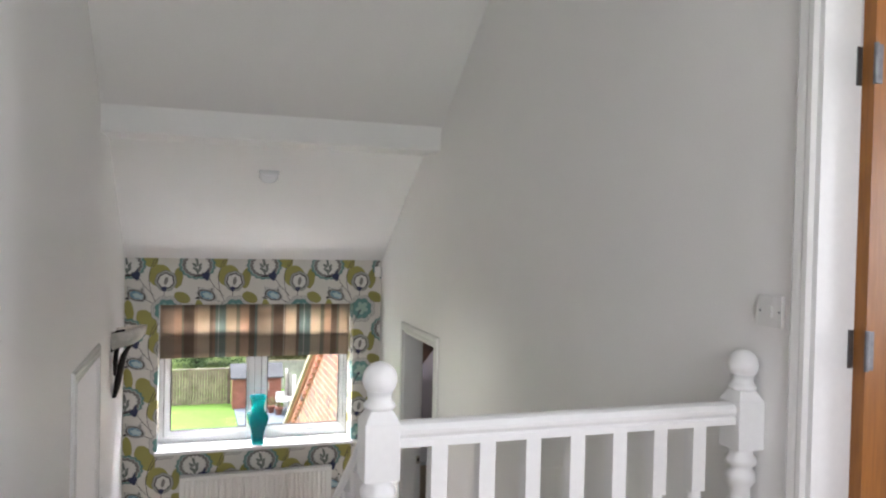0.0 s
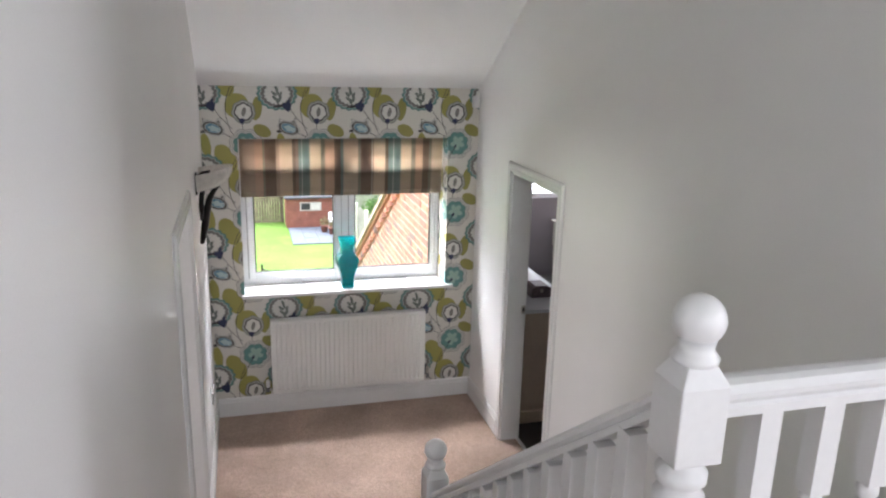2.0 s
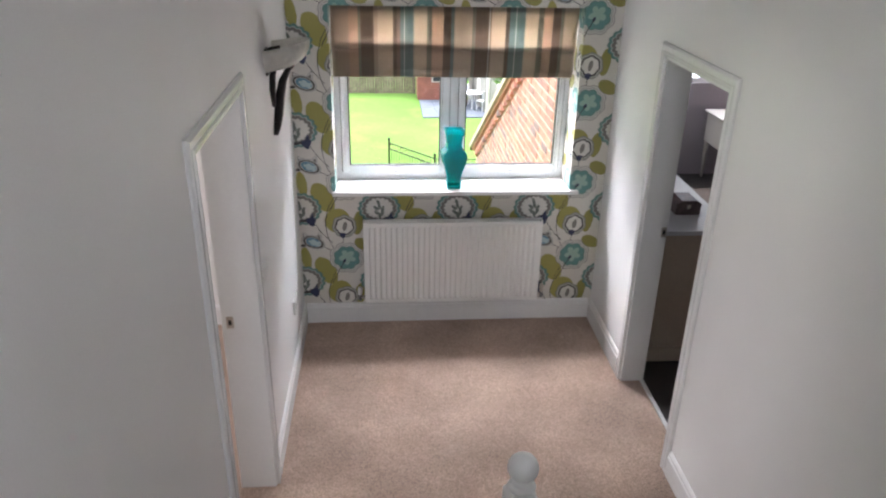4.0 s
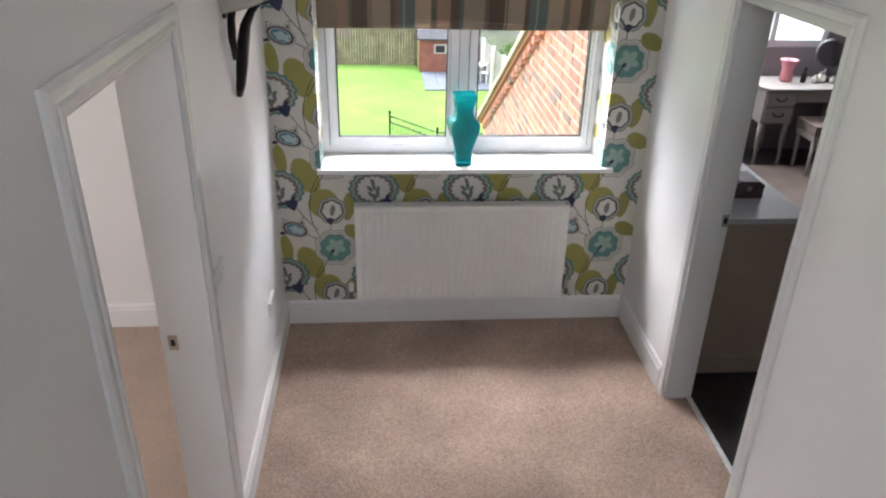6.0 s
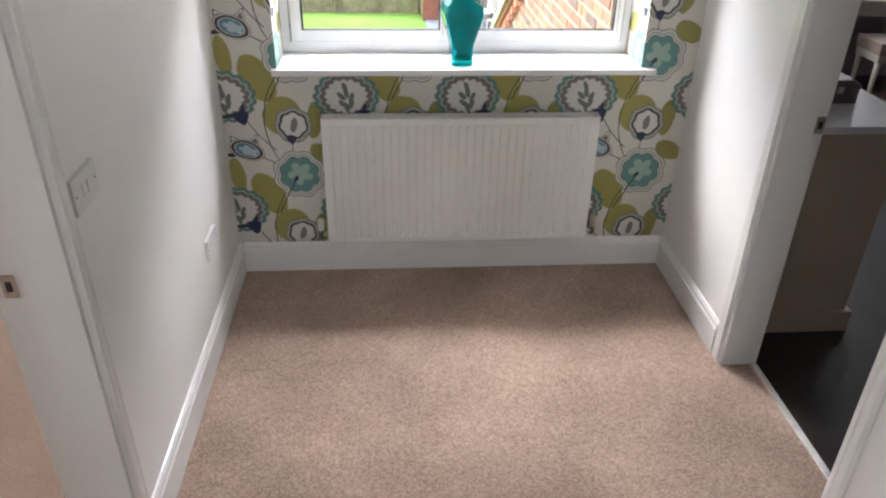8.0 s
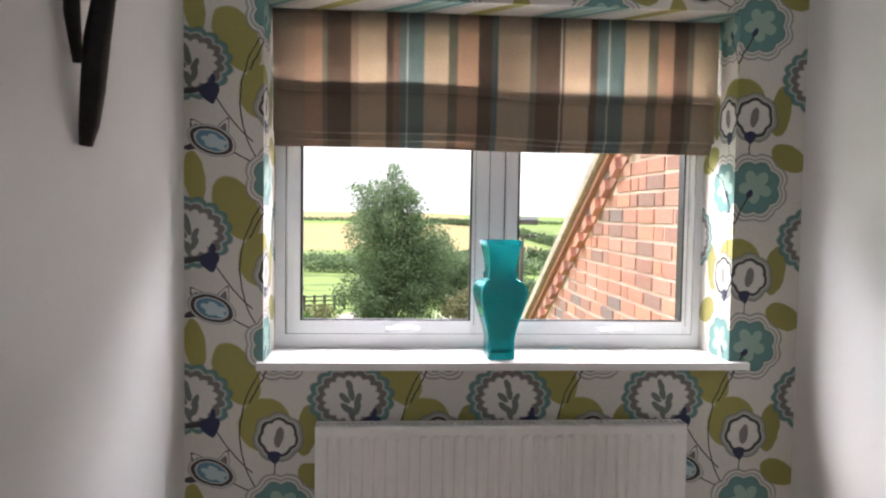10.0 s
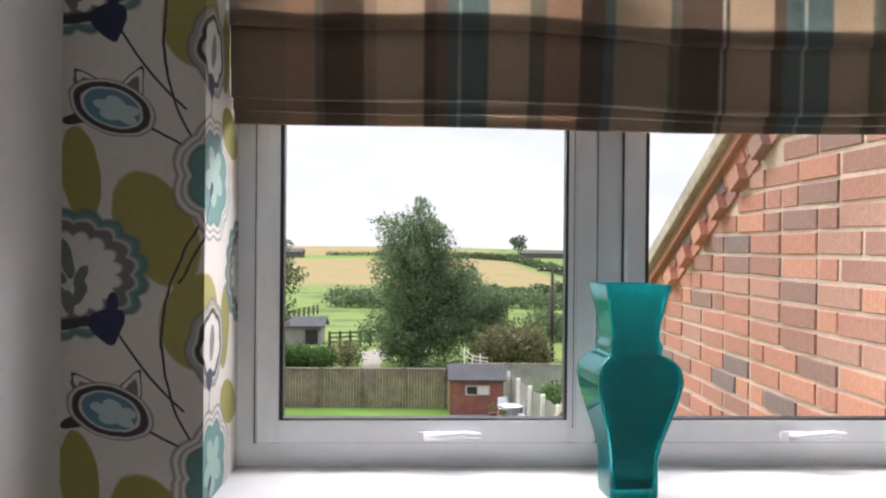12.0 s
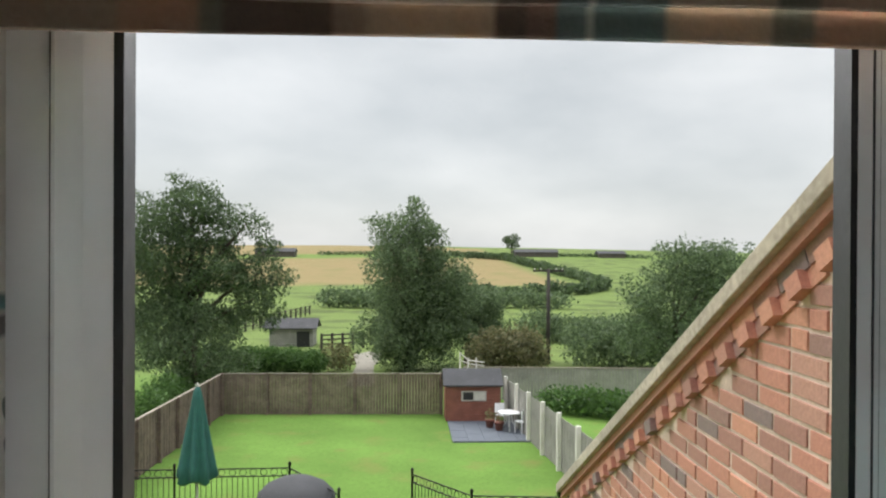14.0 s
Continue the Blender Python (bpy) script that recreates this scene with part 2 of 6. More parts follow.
ALABASTER = material("white_alabaster_glass", (0.82, 0.78, 0.72), 0.25, vary=0.12, coarse=9, fine=40, bump=0.0)
MIRROR = material("mirror_silver", (0.9, 0.9, 0.9), 0.03, 1.0, vary=0.0, bump=0.0)


def oak_material():
    m = material("golden_oak", (0.32, 0.12, 0.02), 0.35, vary=0.2, coarse=2, fine=30, bump=0.0006)
    n, l = m.node_tree.nodes, m.node_tree.links
    for t in [k for k in n if k.bl_idname == "ShaderNodeTexNoise"]:
        mp = n.new("ShaderNodeMapping")
        mp.inputs["Scale"].default_value = (4, 4, 0.35)
        l.new(t.inputs["Vector"].links[0].from_socket, mp.inputs[0])
        l.new(mp.outputs[0], t.inputs["Vector"])
    return m


OAK = oak_material()


class Nodes:
    """Short hands for arithmetic in a node tree."""

    def __init__(self, m):
        self.n, self.l = m.node_tree.nodes, m.node_tree.links

    def math(self, op, *args):
        k = self.n.new("ShaderNodeMath")
        k.operation = op
        for i, a in enumerate(args):
            if isinstance(a, (int, float)):
                k.inputs[i].default_value = a
            else:
                self.l.new(a, k.inputs[i])
        return k.outputs[0]

    def over(self, base, color, mask):
        k = self.n.new("ShaderNodeMixRGB")
        self.l.new(mask, k.inputs[0])
        self.l.new(base, k.inputs[1])
        k.inputs[2].default_value = (*color, 1)
        return k.outputs[0]


TILE_U, TILE_V = 0.5243, 0.5385


def wallpaper_material():
    """Printed paper: one repeat of feather, tulip, fruit, round flower, leaves and stems."""
    m = bpy.data.materials.new("floral_wallpaper")
    m.use_nodes = True
    N = Nodes(m)
    n, l = N.n, N.l
    b = n["Principled BSDF"]
    b.inputs["Roughness"].default_value = 0.62
    co, sep = n.new("ShaderNodeTexCoord"), n.new("ShaderNodeSeparateXYZ")
    l.new(co.outputs["Object"], sep.inputs[0])
    u = N.math("ADD", sep.outputs[0], sep.outputs[1])
    v = N.math("SUBTRACT", sep.outputs[2], 0.012)
    wob = n.new("ShaderNodeTexNoise")
    wob.inputs["Scale"].default_value, wob.inputs["Detail"].default_value = 22, 2
    l.new(co.outputs["Object"], wob.inputs["Vector"])
    wv = N.math("MULTIPLY", N.math("SUBTRACT", wob.outputs[0], 0.5), 0.012)
    u, v = N.math("ADD", u, wv), N.math("SUBTRACT", v, wv)
    base = n.new("ShaderNodeRGB")
    base.outputs[0].default_value = (0.62, 0.59, 0.54, 1)
    col = base.outputs[0]

    def local(cx, cz, turn):
        du = N.math("WRAP", N.math("SUBTRACT", u, cx), TILE_U / 2, -TILE_U / 2)
        dv = N.math("WRAP", N.math("SUBTRACT", v, cz), TILE_V / 2, -TILE_V / 2)
        if turn:
            c, s = math.cos(radians(turn)), math.sin(radians(turn))
            return (N.math("ADD", N.math("MULTIPLY", du, c), N.math("MULTIPLY", dv, s)),
                    N.math("SUBTRACT", N.math("MULTIPLY", dv, c), N.math("MULTIPLY", du, s)))
        return du, dv

    def field(cx, cz, rx, rz, turn=0, lobes=0, depth=0.0, point=0.0):
        """About 0 in the middle, 1 at the shape's edge."""
        a, c = local(cx, cz, turn)
        a, c = N.math("DIVIDE", a, rx), N.math("DIVIDE", c, rz)
        if point:
            a = N.math("DIVIDE", a, N.math("MAXIMUM", N.math("SUBTRACT", 1.0, N.math("MULTIPLY", c, point)), 0.15))
        r = N.math("SQRT", N.math("ADD", N.math("MULTIPLY", a, a), N.math("MULTIPLY", c, c)))
        if lobes:
            th = N.math("ARCTAN2", c, a)
            r = N.math("ADD", r, N.math("MULTIPLY", N.math("ABSOLUTE", N.math("SINE", N.math("MULTIPLY", th, lobes / 2))), -depth))
        return r

    def inside(r, edge=1.0):
        k = n.new("ShaderNodeMapRange")
        k.inputs[1].default_value, k.inputs[2].default_value = edge - 0.03, edge + 0.03
        k.inputs[3].default_value, k.inputs[4].default_value = 1, 0
        l.new(r, k.inputs[0])
        return k.outputs[0]

    def stem(cx, cz, half, bow, turn, width):
        a, c = local(cx, cz, turn)
        off = N.math("SUBTRACT", a, N.math("MULTIPLY", N.math("MULTIPLY", c, c), bow))
        w = N.math("LESS_THAN", N.math("ABSOLUTE", off), width)
        return N.math("MULTIPLY", w, N.math("LESS_THAN", N.math("ABSOLUTE", c), half))

    olive, olive2 = (0.315, 0.29, 0.075), (0.27, 0.25, 0.068)
    grey, dark, navy = (0.16, 0.15, 0.14), (0.045, 0.04, 0.04), (0.022, 0.027, 0.075)
    teal, teal2, blue, pale = (0.115, 0.25, 0.235), (0.10, 0.19, 0.17), (0.10, 0.22, 0.30), (0.64, 0.62, 0.58)
    for mask, c in (
        (inside(field(0.165, 0.930, 0.066, 0.112, 28)), olive),
        (inside(field(0.033, 0.488, 0.034, 0.085, 8)), olive),
        (inside(field(0.255, 0.765, 0.083, 0.088, -25)), olive),
        (inside(field(0.392, 0.745, 0.036, 0.085, -8)), olive2),
        (inside(field(0.425, 0.588, 0.066, 0.042, -28)), olive2),
    ):
        col = N.over(col, c, mask)
    for args in ((0.176, 0.735, 0.215, 1.55, 0, 0.0024), (0.155, 0.668, 0.090, 0.9, 40, 0.0022), (0.186, 0.555, 0.055, 0.4, 63, 0.0022),
                 (0.288, 0.615, 0.035, 0, -3, 0.002), (0.245, 0.370, 0.085, 0.3, -29, 0.0026)):
        col = N.over(col, dark, stem(*args))
    # feather
    r = field(0.012, 0.850, 0.132, 0.108, 0, 17, 0.09)
    for e, c in ((1.0, teal2), (0.92, teal), (0.84, pale), (0.81, grey), (0.62, pale)):
        col = N.over(col, c, inside(r, e))
    for dx, dz, t in ((0.0, 0.02, 0), (-0.022, 0.006, 35), (0.022, 0.0, -35), (-0.018, -0.026, 35), (0.020, -0.030, -35), (-0.006, 0.046, 8), (0.001, -0.045, 0)):
        col = N.over(col, (0.15, 0.17, 0.15), inside(field(0.012 + dx, 0.845 + dz, 0.0105, 0.023, t + 12)))
    col = N.over(col, dark, inside(field(0.030, 0.764, 0.050, 0.009, 8)))
    col = N.over(col, navy, inside(field(0.082, 0.757, 0.030, 0.034, 14, 0, 0, -0.5)))
    col = N.over(col, navy, inside(field(0.088, 0.795, 0.009, 0.024, -8)))
    # tulip
    col = N.over(col, grey, inside(field(0.040, 0.640, 0.030, 0.012, -48)))
    col = N.over(col, dark, inside(field(0.030, 0.588, 0.032, 0.011, 12)))
    for cx, cz, rx, rz, t in ((0.058, 0.632, 0.026, 0.058, 42), (0.118, 0.632, 0.024, 0.054, -22)):
        r = field(cx, cz, rx, rz, t, 0, 0, 0.6)
        for e, c in ((1.0, dark), (0.88, pale), (0.62, grey)):
            col = N.over(col, c, inside(r, e))
    r = field(0.086, 0.607, 0.074, 0.044, -20, 0, 0, 0.0)
    for e, c in ((1.08, grey), (1.03, pale), (0.96, dark), (0.76, pale), (0.70, blue)):
        col = N.over(col, c, inside(r, e))
    col = N.over(col, (0.42, 0.53, 0.55), inside(field(0.094, 0.603, 0.030, 0.015, -20, 5, 0.5)))
    # fruit
    r = field(0.300, 0.722, 0.080, 0.080, 10, 7, 0.08)
    for e, c in ((0.98, grey), (0.93, (0.30, 0.31, 0.27)), (0.80, pale), (0.765, dark), (0.62, pale)):
        col = N.over(col, c, inside(r, e))
    col = N.over(col, (0.20, 0.19, 0.175), inside(field(0.302, 0.722, 0.015, 0.034, -10)))
    col = N.over(col, navy, inside(field(0.287, 0.655, 0.019, 0.022, 8, 0, 0, -0.5)))
    # round flower
    r = field(0.308, 0.487, 0.112, 0.110, 0, 8, 0.11)
    for e, c in ((0.97, grey), (0.925, pale), (0.84, grey), (0.80, pale), (0.73, teal2), (0.67, teal)):
        col = N.over(col, c, inside(r, e))
    r = field(0.312, 0.492, 0.05, 0.05, 12, 5, 0.55)
    col = N.over(col, (0.30, 0.43, 0.37), inside(r, 0.62))
    col = N.over(col, navy, inside(field(0.293, 0.465, 0.009, 0.016, -30)))
    col = N.over(col, dark, stem(0.272, 0.425, 0.045, 0, -29, 0.0028))
    # paper grain
    g = n.new("ShaderNodeTexNoise")
    g.inputs["Scale"].default_value, g.inputs["Detail"].default_value = 90, 3
    l.new(co.outputs["Object"], g.inputs["Vector"])
    mr = n.new("ShaderNodeMapRange")
    mr.inputs[3].default_value, mr.inputs[4].default_value = 0.9, 1.1
    l.new(g.outputs[0], mr.inputs[0])
    mul = n.new("ShaderNodeMixRGB")
    mul.blend_type = "MULTIPLY"
    mul.inputs[0].default_value = 1
    l.new(col, mul.inputs[1])
    l.new(mr.outputs[0], mul.inputs[2])
    l.new(mul.outputs[0], b.inputs["Base Color"])
    bp = n.new("ShaderNodeBump")
    bp.inputs["Strength"].default_value, bp.inputs["Distance"].default_value = 0.3, 0.0006
    l.new(g.outputs[0], bp.inputs["Height"])
    l.new(bp.outputs[0], b.inputs["Normal"])
    return m


WALLPAPER = wallpaper_material()

TAN, BROWN, DUSK, SAGE, SEA = (0.49, 0.40, 0.305), (0.20, 0.15, 0.118), (0.39, 0.31, 0.24), (0.25, 0.24, 0.19), (0.20, 0.245, 0.23)
RUST, RUSTD, PALE = (0.46, 0.33, 0.245), (0.28, 0.20, 0.16), (0.54, 0.53, 0.47)
STRIPES = ((0.000, DUSK), (0.122, RUST), (0.180, SAGE), (0.197, BROWN), (0.277, DUSK), (0.302, TAN), (0.397, BROWN), (0.421, RUSTD), (0.443, SEA), (0.466, PALE), (0.471, SEA), (0.526, TAN), (0.609, SAGE), (0.641, RUST), (0.712, BROWN), (0.760, SEA), (0.781, TAN), (0.893, SAGE), (0.915, BROWN), (0.999, PALE), (1.005, BROWN), (1.013, TAN), (1.104, BROWN), (1.129, SEA), (1.167, PALE), (1.173, SEA), (1.227, TAN), (1.310, SAGE), (1.345, RUST), (1.402, BROWN), (1.452, SAGE), (1.474, TAN), (1.568, DUSK))


def blind_material():
    m = material("striped_blind_fabric", (0.4, 0.3, 0.2), 0.8, vary=0.12, coarse=6, fine=300, bump=0.0008, spec=0.3)
    N = Nodes(m)
    n, l = N.n, N.l
    b = n["Principled BSDF"]
    co, sep = n.new("ShaderNodeTexCoord"), n.new("ShaderNodeSeparateXYZ")
    l.new(co.outputs["Object"], sep.inputs[0])
    x = N.math("SUBTRACT", sep.outputs[0], 0.242)
    rgb = n.new("ShaderNodeRGB")
    rgb.outputs[0].default_value = (*STRIPES[0][1], 1)
    col = rgb.outputs[0]
    for s, c in STRIPES[1:]:
        k = n.new("ShaderNodeMapRange")
        k.inputs[1].default_value, k.inputs[2].default_value = s - 0.003, s + 0.003
        l.new(x, k.inputs[0])
        col = N.over(col, c, k.outputs[0])
    weave = n.new("ShaderNodeTexNoise")
    weave.inputs["Scale"].default_value, weave.inputs["Detail"].default_value = 160, 3
    l.new(co.outputs["Object"], weave.inputs["Vector"])
    mr = n.new("ShaderNodeMapRange")
    mr.inputs[3].default_value, mr.inputs[4].default_value = 0.85, 1.15
    l.new(weave.outputs[0], mr.inputs[0])
    mul = n.new("ShaderNodeMixRGB")
    mul.blend_type = "MULTIPLY"
    mul.inputs[0].default_value = 1
    l.new(col, mul.inputs[1])
    l.new(mr.outputs[0], mul.inputs[2])
    l.new(mul.outputs[0], b.inputs["Base Color"])
    # light cloth lets some daylight through
    tr, add, out = n.new("ShaderNodeBsdfTranslucent"), n.new("ShaderNodeMixShader"), n["Material Output"]
    l.new(mul.outputs[0], tr.inputs[0])
    add.inputs[0].default_value = 0.026
    l.new(b.outputs[0], add.inputs[1])
    l.new(tr.outputs[0], add.inputs[2])
    l.new(add.outputs[0], out.inputs[0])
    return m


BLIND = blind_material()


def brick_material(name, per_object):
    m = material(name, (0.4, 0.2, 0.14), 0.9, vary=0.2, coarse=9, fine=70, bump=0.004)
    n, l = m.node_tree.nodes, m.node_tree.links
    ramp = n.new("ShaderNodeValToRGB")
    ramp.color_ramp.interpolation = "CONSTANT"
    shades = ((0, (0.48, 0.225, 0.165)), (0.2, (0.42, 0.21, 0.16)), (0.36, (0.55, 0.27, 0.185)), (0.5, (0.33, 0.18, 0.148)),
              (0.64, (0.45, 0.255, 0.20)), (0.80, (0.26, 0.168, 0.148)), (0.93, (0.18, 0.16, 0.16)))
    e = ramp.color_ramp.elements
    e[0].position, e[0].color = 0, (*shades[0][1], 1)
    e[1].position, e[1].color = shades[1][0], (*shades[1][1], 1)
    for p, c in shades[2:]:
        k = e.new(p)
        k.color = (*c, 1)
    if per_object:
        l.new(n.new("ShaderNodeObjectInfo").outputs["Random"], ramp.inputs[0])
    else:
        l.new(n.new("ShaderNodeNewGeometry").outputs["Random Per Island"], ramp.inputs[0])
    for k in [k for k in n if k.bl_idname == "ShaderNodeMixRGB"]:
        if k.blend_type == "MULTIPLY":
            old = k.inputs[1].links[0].from_socket
            soft = n.new("ShaderNodeMixRGB")
            soft.inputs[0].default_value = 0.2
            l.new(ramp.outputs[0], soft.inputs[1])
            l.new(old, soft.inputs[2])
            l.new(soft.outputs[0], k.inputs[1])
    return m


BRICK = brick_material("red_facing_brick", True)
BRICK_REST = brick_material("red_facing_brick_far", False)


def ground_material():
    m = material("grass_and_fields", (0.12, 0.215, 0.045), 0.95, vary=0.2, coarse=0.35, fine=9, bump=0.02, spec=0.1)
    N = Nodes(m)
    n, l = N.n, N.l
    b = n["Principled BSDF"]
    src = b.inputs["Base Color"].links[0].from_socket
    co, sep = n.new("ShaderNodeTexCoord"), n.new("ShaderNodeSeparateXYZ")
    l.new(co.outputs["Object"], sep.inputs[0])
    wob = n.new("ShaderNodeTexNoise")
    wob.inputs["Scale"].default_value = 0.05
    l.new(co.outputs["Object"], wob.inputs["Vector"])
    y = N.math("ADD", sep.outputs[1], N.math("MULTIPLY", N.math("SUBTRACT", wob.outputs[0], 0.5), 24.0))
    x = sep.outputs[0]

    def step(a, lo, hi):
        k = n.new("ShaderNodeMapRange")
        k.inputs[1].default_value, k.inputs[2].default_value = lo, hi
        l.new(a, k.inputs[0])
        return k.outputs[0]

    far = step(y, 34, 46)
    rough = n.new("ShaderNodeTexNoise")
    rough.inputs["Scale"].default_value, rough.inputs["Detail"].default_value = 0.16, 8
    l.new(co.outputs["Object"], rough.inputs["Vector"])
    col = N.over(src, (0.135, 0.185, 0.055), far)
    col = N.over(col, (0.085, 0.11, 0.04), N.math("MULTIPLY", far, step(rough.outputs[0], 0.5, 0.62)))
    # ripe field on the hill, bounded by a slanting hedge
    ripe = N.math("MULTIPLY", step(y, 168, 176), step(N.math("SUBTRACT", N.math("ADD", 42.0, N.math("MULTIPLY", N.math("SUBTRACT", 330.0, y), 0.0)), x), 0, 6))
    crop = n.new("ShaderNodeTexNoise")
    crop.inputs["Scale"].default_value, crop.inputs["Detail"].default_value = 0.12, 5
    l.new(co.outputs["Object"], crop.inputs["Vector"])
    col2 = N.over(col, (0.225, 0.175, 0.085), ripe)
    col = N.over(col2, (0.185, 0.165, 0.07), N.math("MULTIPLY", ripe, step(crop.outputs[0], 0.5, 0.68)))
    col = N.over(col, (0.13, 0.19, 0.05), N.math("MULTIPLY", step(y, 312, 318), N.math("SUBTRACT", 1.0, step(y, 345, 350))))
    # mowing wear on the lawn
    wear = n.new("ShaderNodeTexNoise")
    wear.inputs["Scale"].default_value, wear.inputs["Detail"].default_value = 0.9, 5
    l.new(co.outputs["Object"], wear.inputs["Vector"])
    near = N.math("SUBTRACT", 1.0, far)
    col = N.over(col, (0.15, 0.175, 0.05), N.math("MULTIPLY", near, step(wear.outputs[0], 0.55, 0.75)))
    l.new(col, b.inputs["Base Color"])
    return m


GROUND = ground_material()

# ---- mesh helpers ----
def thing(name, label, category, place=(0, 0, 0), group="", kind=""):
    ob = new(name)
    ob.location = place
    ob.empty_display_size = 0.05
    return tagged(ob, label, category, group, kind)


def part(name, bm, mat, parent=None, label="", smooth=False, bevel=0.0):
    """Links a bmesh as one mesh object under a thing or a part; the mesh is in world metres."""
    me = bpy.data.meshes.new(name)
    if bevel:
        bmesh.ops.bevel(bm, geom=[e for e in bm.edges if len(e.link_faces) == 2 and e.calc_face_angle(0) > 0.6], offset=bevel, segments=2, profile=0.6, affect="EDGES")
    bm.normal_update()
    bm.to_mesh(me)
    bm.free()
    if smooth:
        for p in me.polygons:
            p.use_smooth = True
    me.materials.append(mat)
    ob = new(name, me)
    if parent is not None:
        ob.parent = parent
        up, at = parent, Vector()
        while up is not None:
            at += up.location
            up = up.parent
        ob.matrix_parent_inverse = Matrix.Translation(-at) if parent.type == "EMPTY" else Matrix.Identity(4)
    return tagged(ob, label) if label else ob


def structure(name, bm, mat, label, category, bevel=0.0, smooth=False):
    return tagged(part(name, bm, mat, None, "", smooth, bevel), label, category, "", "structure")


def box(bm, x0, y0, z0, x1, y1, z1):
    v = [bm.verts.new(p) for p in ((x0, y0, z0), (x1, y0, z0), (x1, y1, z0), (x0, y1, z0), (x0, y0, z1), (x1, y0, z1), (x1, y1, z1), (x0, y1, z1))]
    for f in ((3, 2, 1, 0), (4, 5, 6, 7), (0, 1, 5, 4), (1, 2, 6, 5), (2, 3, 7, 6), (3, 0, 4, 7)):
        bm.faces.new([v[i] for i in f])
    return v


def boxes(*rows):
    bm = bmesh.new()
    for r in rows:
        box(bm, *r)
    return bm


def prism(points, axis, a, b, bm=None):
    """A polygon pushed along an axis. points: (y, z) for x, (x, z) for y, (x, y) for z."""
    bm = bm or bmesh.new()

    def at(p, k):
        return {"x": (k, p[0], p[1]), "y": (p[0], k, p[1]), "z": (p[0], p[1], k)}[axis]
    lo, hi = [bm.verts.new(at(p, a)) for p in points], [bm.verts.new(at(p, b)) for p in points]
    faces = [bm.faces.new(lo[::-1]), bm.faces.new(hi)]
    for i in range(len(points)):
        j = (i + 1) % len(points)
        faces.append(bm.faces.new((lo[i], lo[j], hi[j], hi[i])))
    bmesh.ops.recalc_face_normals(bm, faces=faces)
    return bm


def lathe(profile, x, y, segments=20, bm=None, square=None):
    """Rings of (radius, z) about an upright axis."""
    bm = bm or bmesh.new()
    rings = []
    for r, z in profile:
        rings.append([bm.verts.new((x + r * math.cos(2 * math.pi * i / segments), y + r * math.sin(2 * math.pi * i / segments), z)) for i in range(segments)])
    for a, b in zip(rings, rings[1:]):
        for i in range(segments):
            j = (i + 1) % segments
            bm.faces.new((a[i], a[j], b[j], b[i]))
    bm.faces.new(rings[0][::-1])
    bm.faces.new(rings[-1])
    return bm


def tube(points, radii, segments=8, bm=None, flat=1.0):
    """A round bar along points."""
    bm = bm or bmesh.new()
    pts = [Vector(p) for p in points]
    rings = []
    for i, p in enumerate(pts):
        d = (pts[min(i + 1, len(pts) - 1)] - pts[max(i - 1, 0)]).normalized()
        side = d.cross(Vector((0, 0, 1)))
        if side.length < 0.05:
            side = d.cross(Vector((0, 1, 0)))
        side.normalize()
        up = side.cross(d)
        r = radii[i] if isinstance(radii, (list, tuple)) else radii
        rings.append([bm.verts.new(p + side * r * math.cos(2 * math.pi * k / segments) + up * r * flat * math.sin(2 * math.pi * k / segments)) for k in range(segments)])
    faces = []
    for a, b in zip(rings, rings[1:]):
        for k in range(segments):
            j = (k + 1) % segments
            faces.append(bm.faces.new((a[k], a[j], b[j], b[k])))
    faces += [bm.faces.new(rings[0][::-1]), bm.faces.new(rings[-1])]
    bmesh.ops.recalc_face_normals(bm, faces=faces)
    return bm


# ---- plan ----
W = 2.05                      # width of the stair hall
WT = 0.14                     # thickness of the wall beside the bedroom
LAND = 1.33                   # upper landing above the half landing
TOPR, LOWR = -4.509, -3.06    # first and last riser of the upper flight
MIDX = 0.945                  # middle of the balustrade between the flights
LD0, LD1, RD0, RD1, DOORZ = -2.45, -1.62, -1.597, -0.798, 2.03
UD0, UD1 = -5.52, -4.725       # landing door
WX0, WX1, WZ0, WZ1 = 0.25, 1.812, 0.965, 2.158
GRND = -4.6


def ceil_z(y):
    return 2.53 - 0.664 * y if y > -1.19 else (3.318 if y > -1.6 else 3.47 + 0.75 * (-1.6 - y))


# ---- setting: stair hall ----
structure("floor", boxes((-0.17, LOWR, -0.25, W + 0.12, 0.0, 0.0)), CARPET, "fawn twist-pile carpet on the half landing", "floor")
structure("floor_landing", boxes((0, -8.2, LAND - 0.22, W, TOPR - 0.02, LAND)), CARPET, "fawn carpet on the upper landing", "floor")
structure("wall_left", boxes((-0.17, -8.2, -1.6, 0, LD0, 5.2), (-0.17, LD1, -0.25, 0, 0.0, 5.2), (-0.17, LD0, DOORZ, 0, LD1, 5.2), (-0.17, LD0, -1.6, 0, LD1, -0.25)),
          PAINT, "white painted stair wall", "wall")
structure("wall_right", boxes((W, -8.2, -1.6, W + WT, UD0, 5.2), (W, UD0, -1.6, W + WT, UD1, LAND), (W, UD0, LAND + 2.1, W + WT, UD1, 5.2), (W, UD1, -1.6, W + WT, RD0, 5.2),
                              (W, RD0, DOORZ, W + WT, RD1, 5.2), (W, RD1, -0.25, W + WT, 0.0, 5.2)), PAINT, "white painted stair wall", "wall")
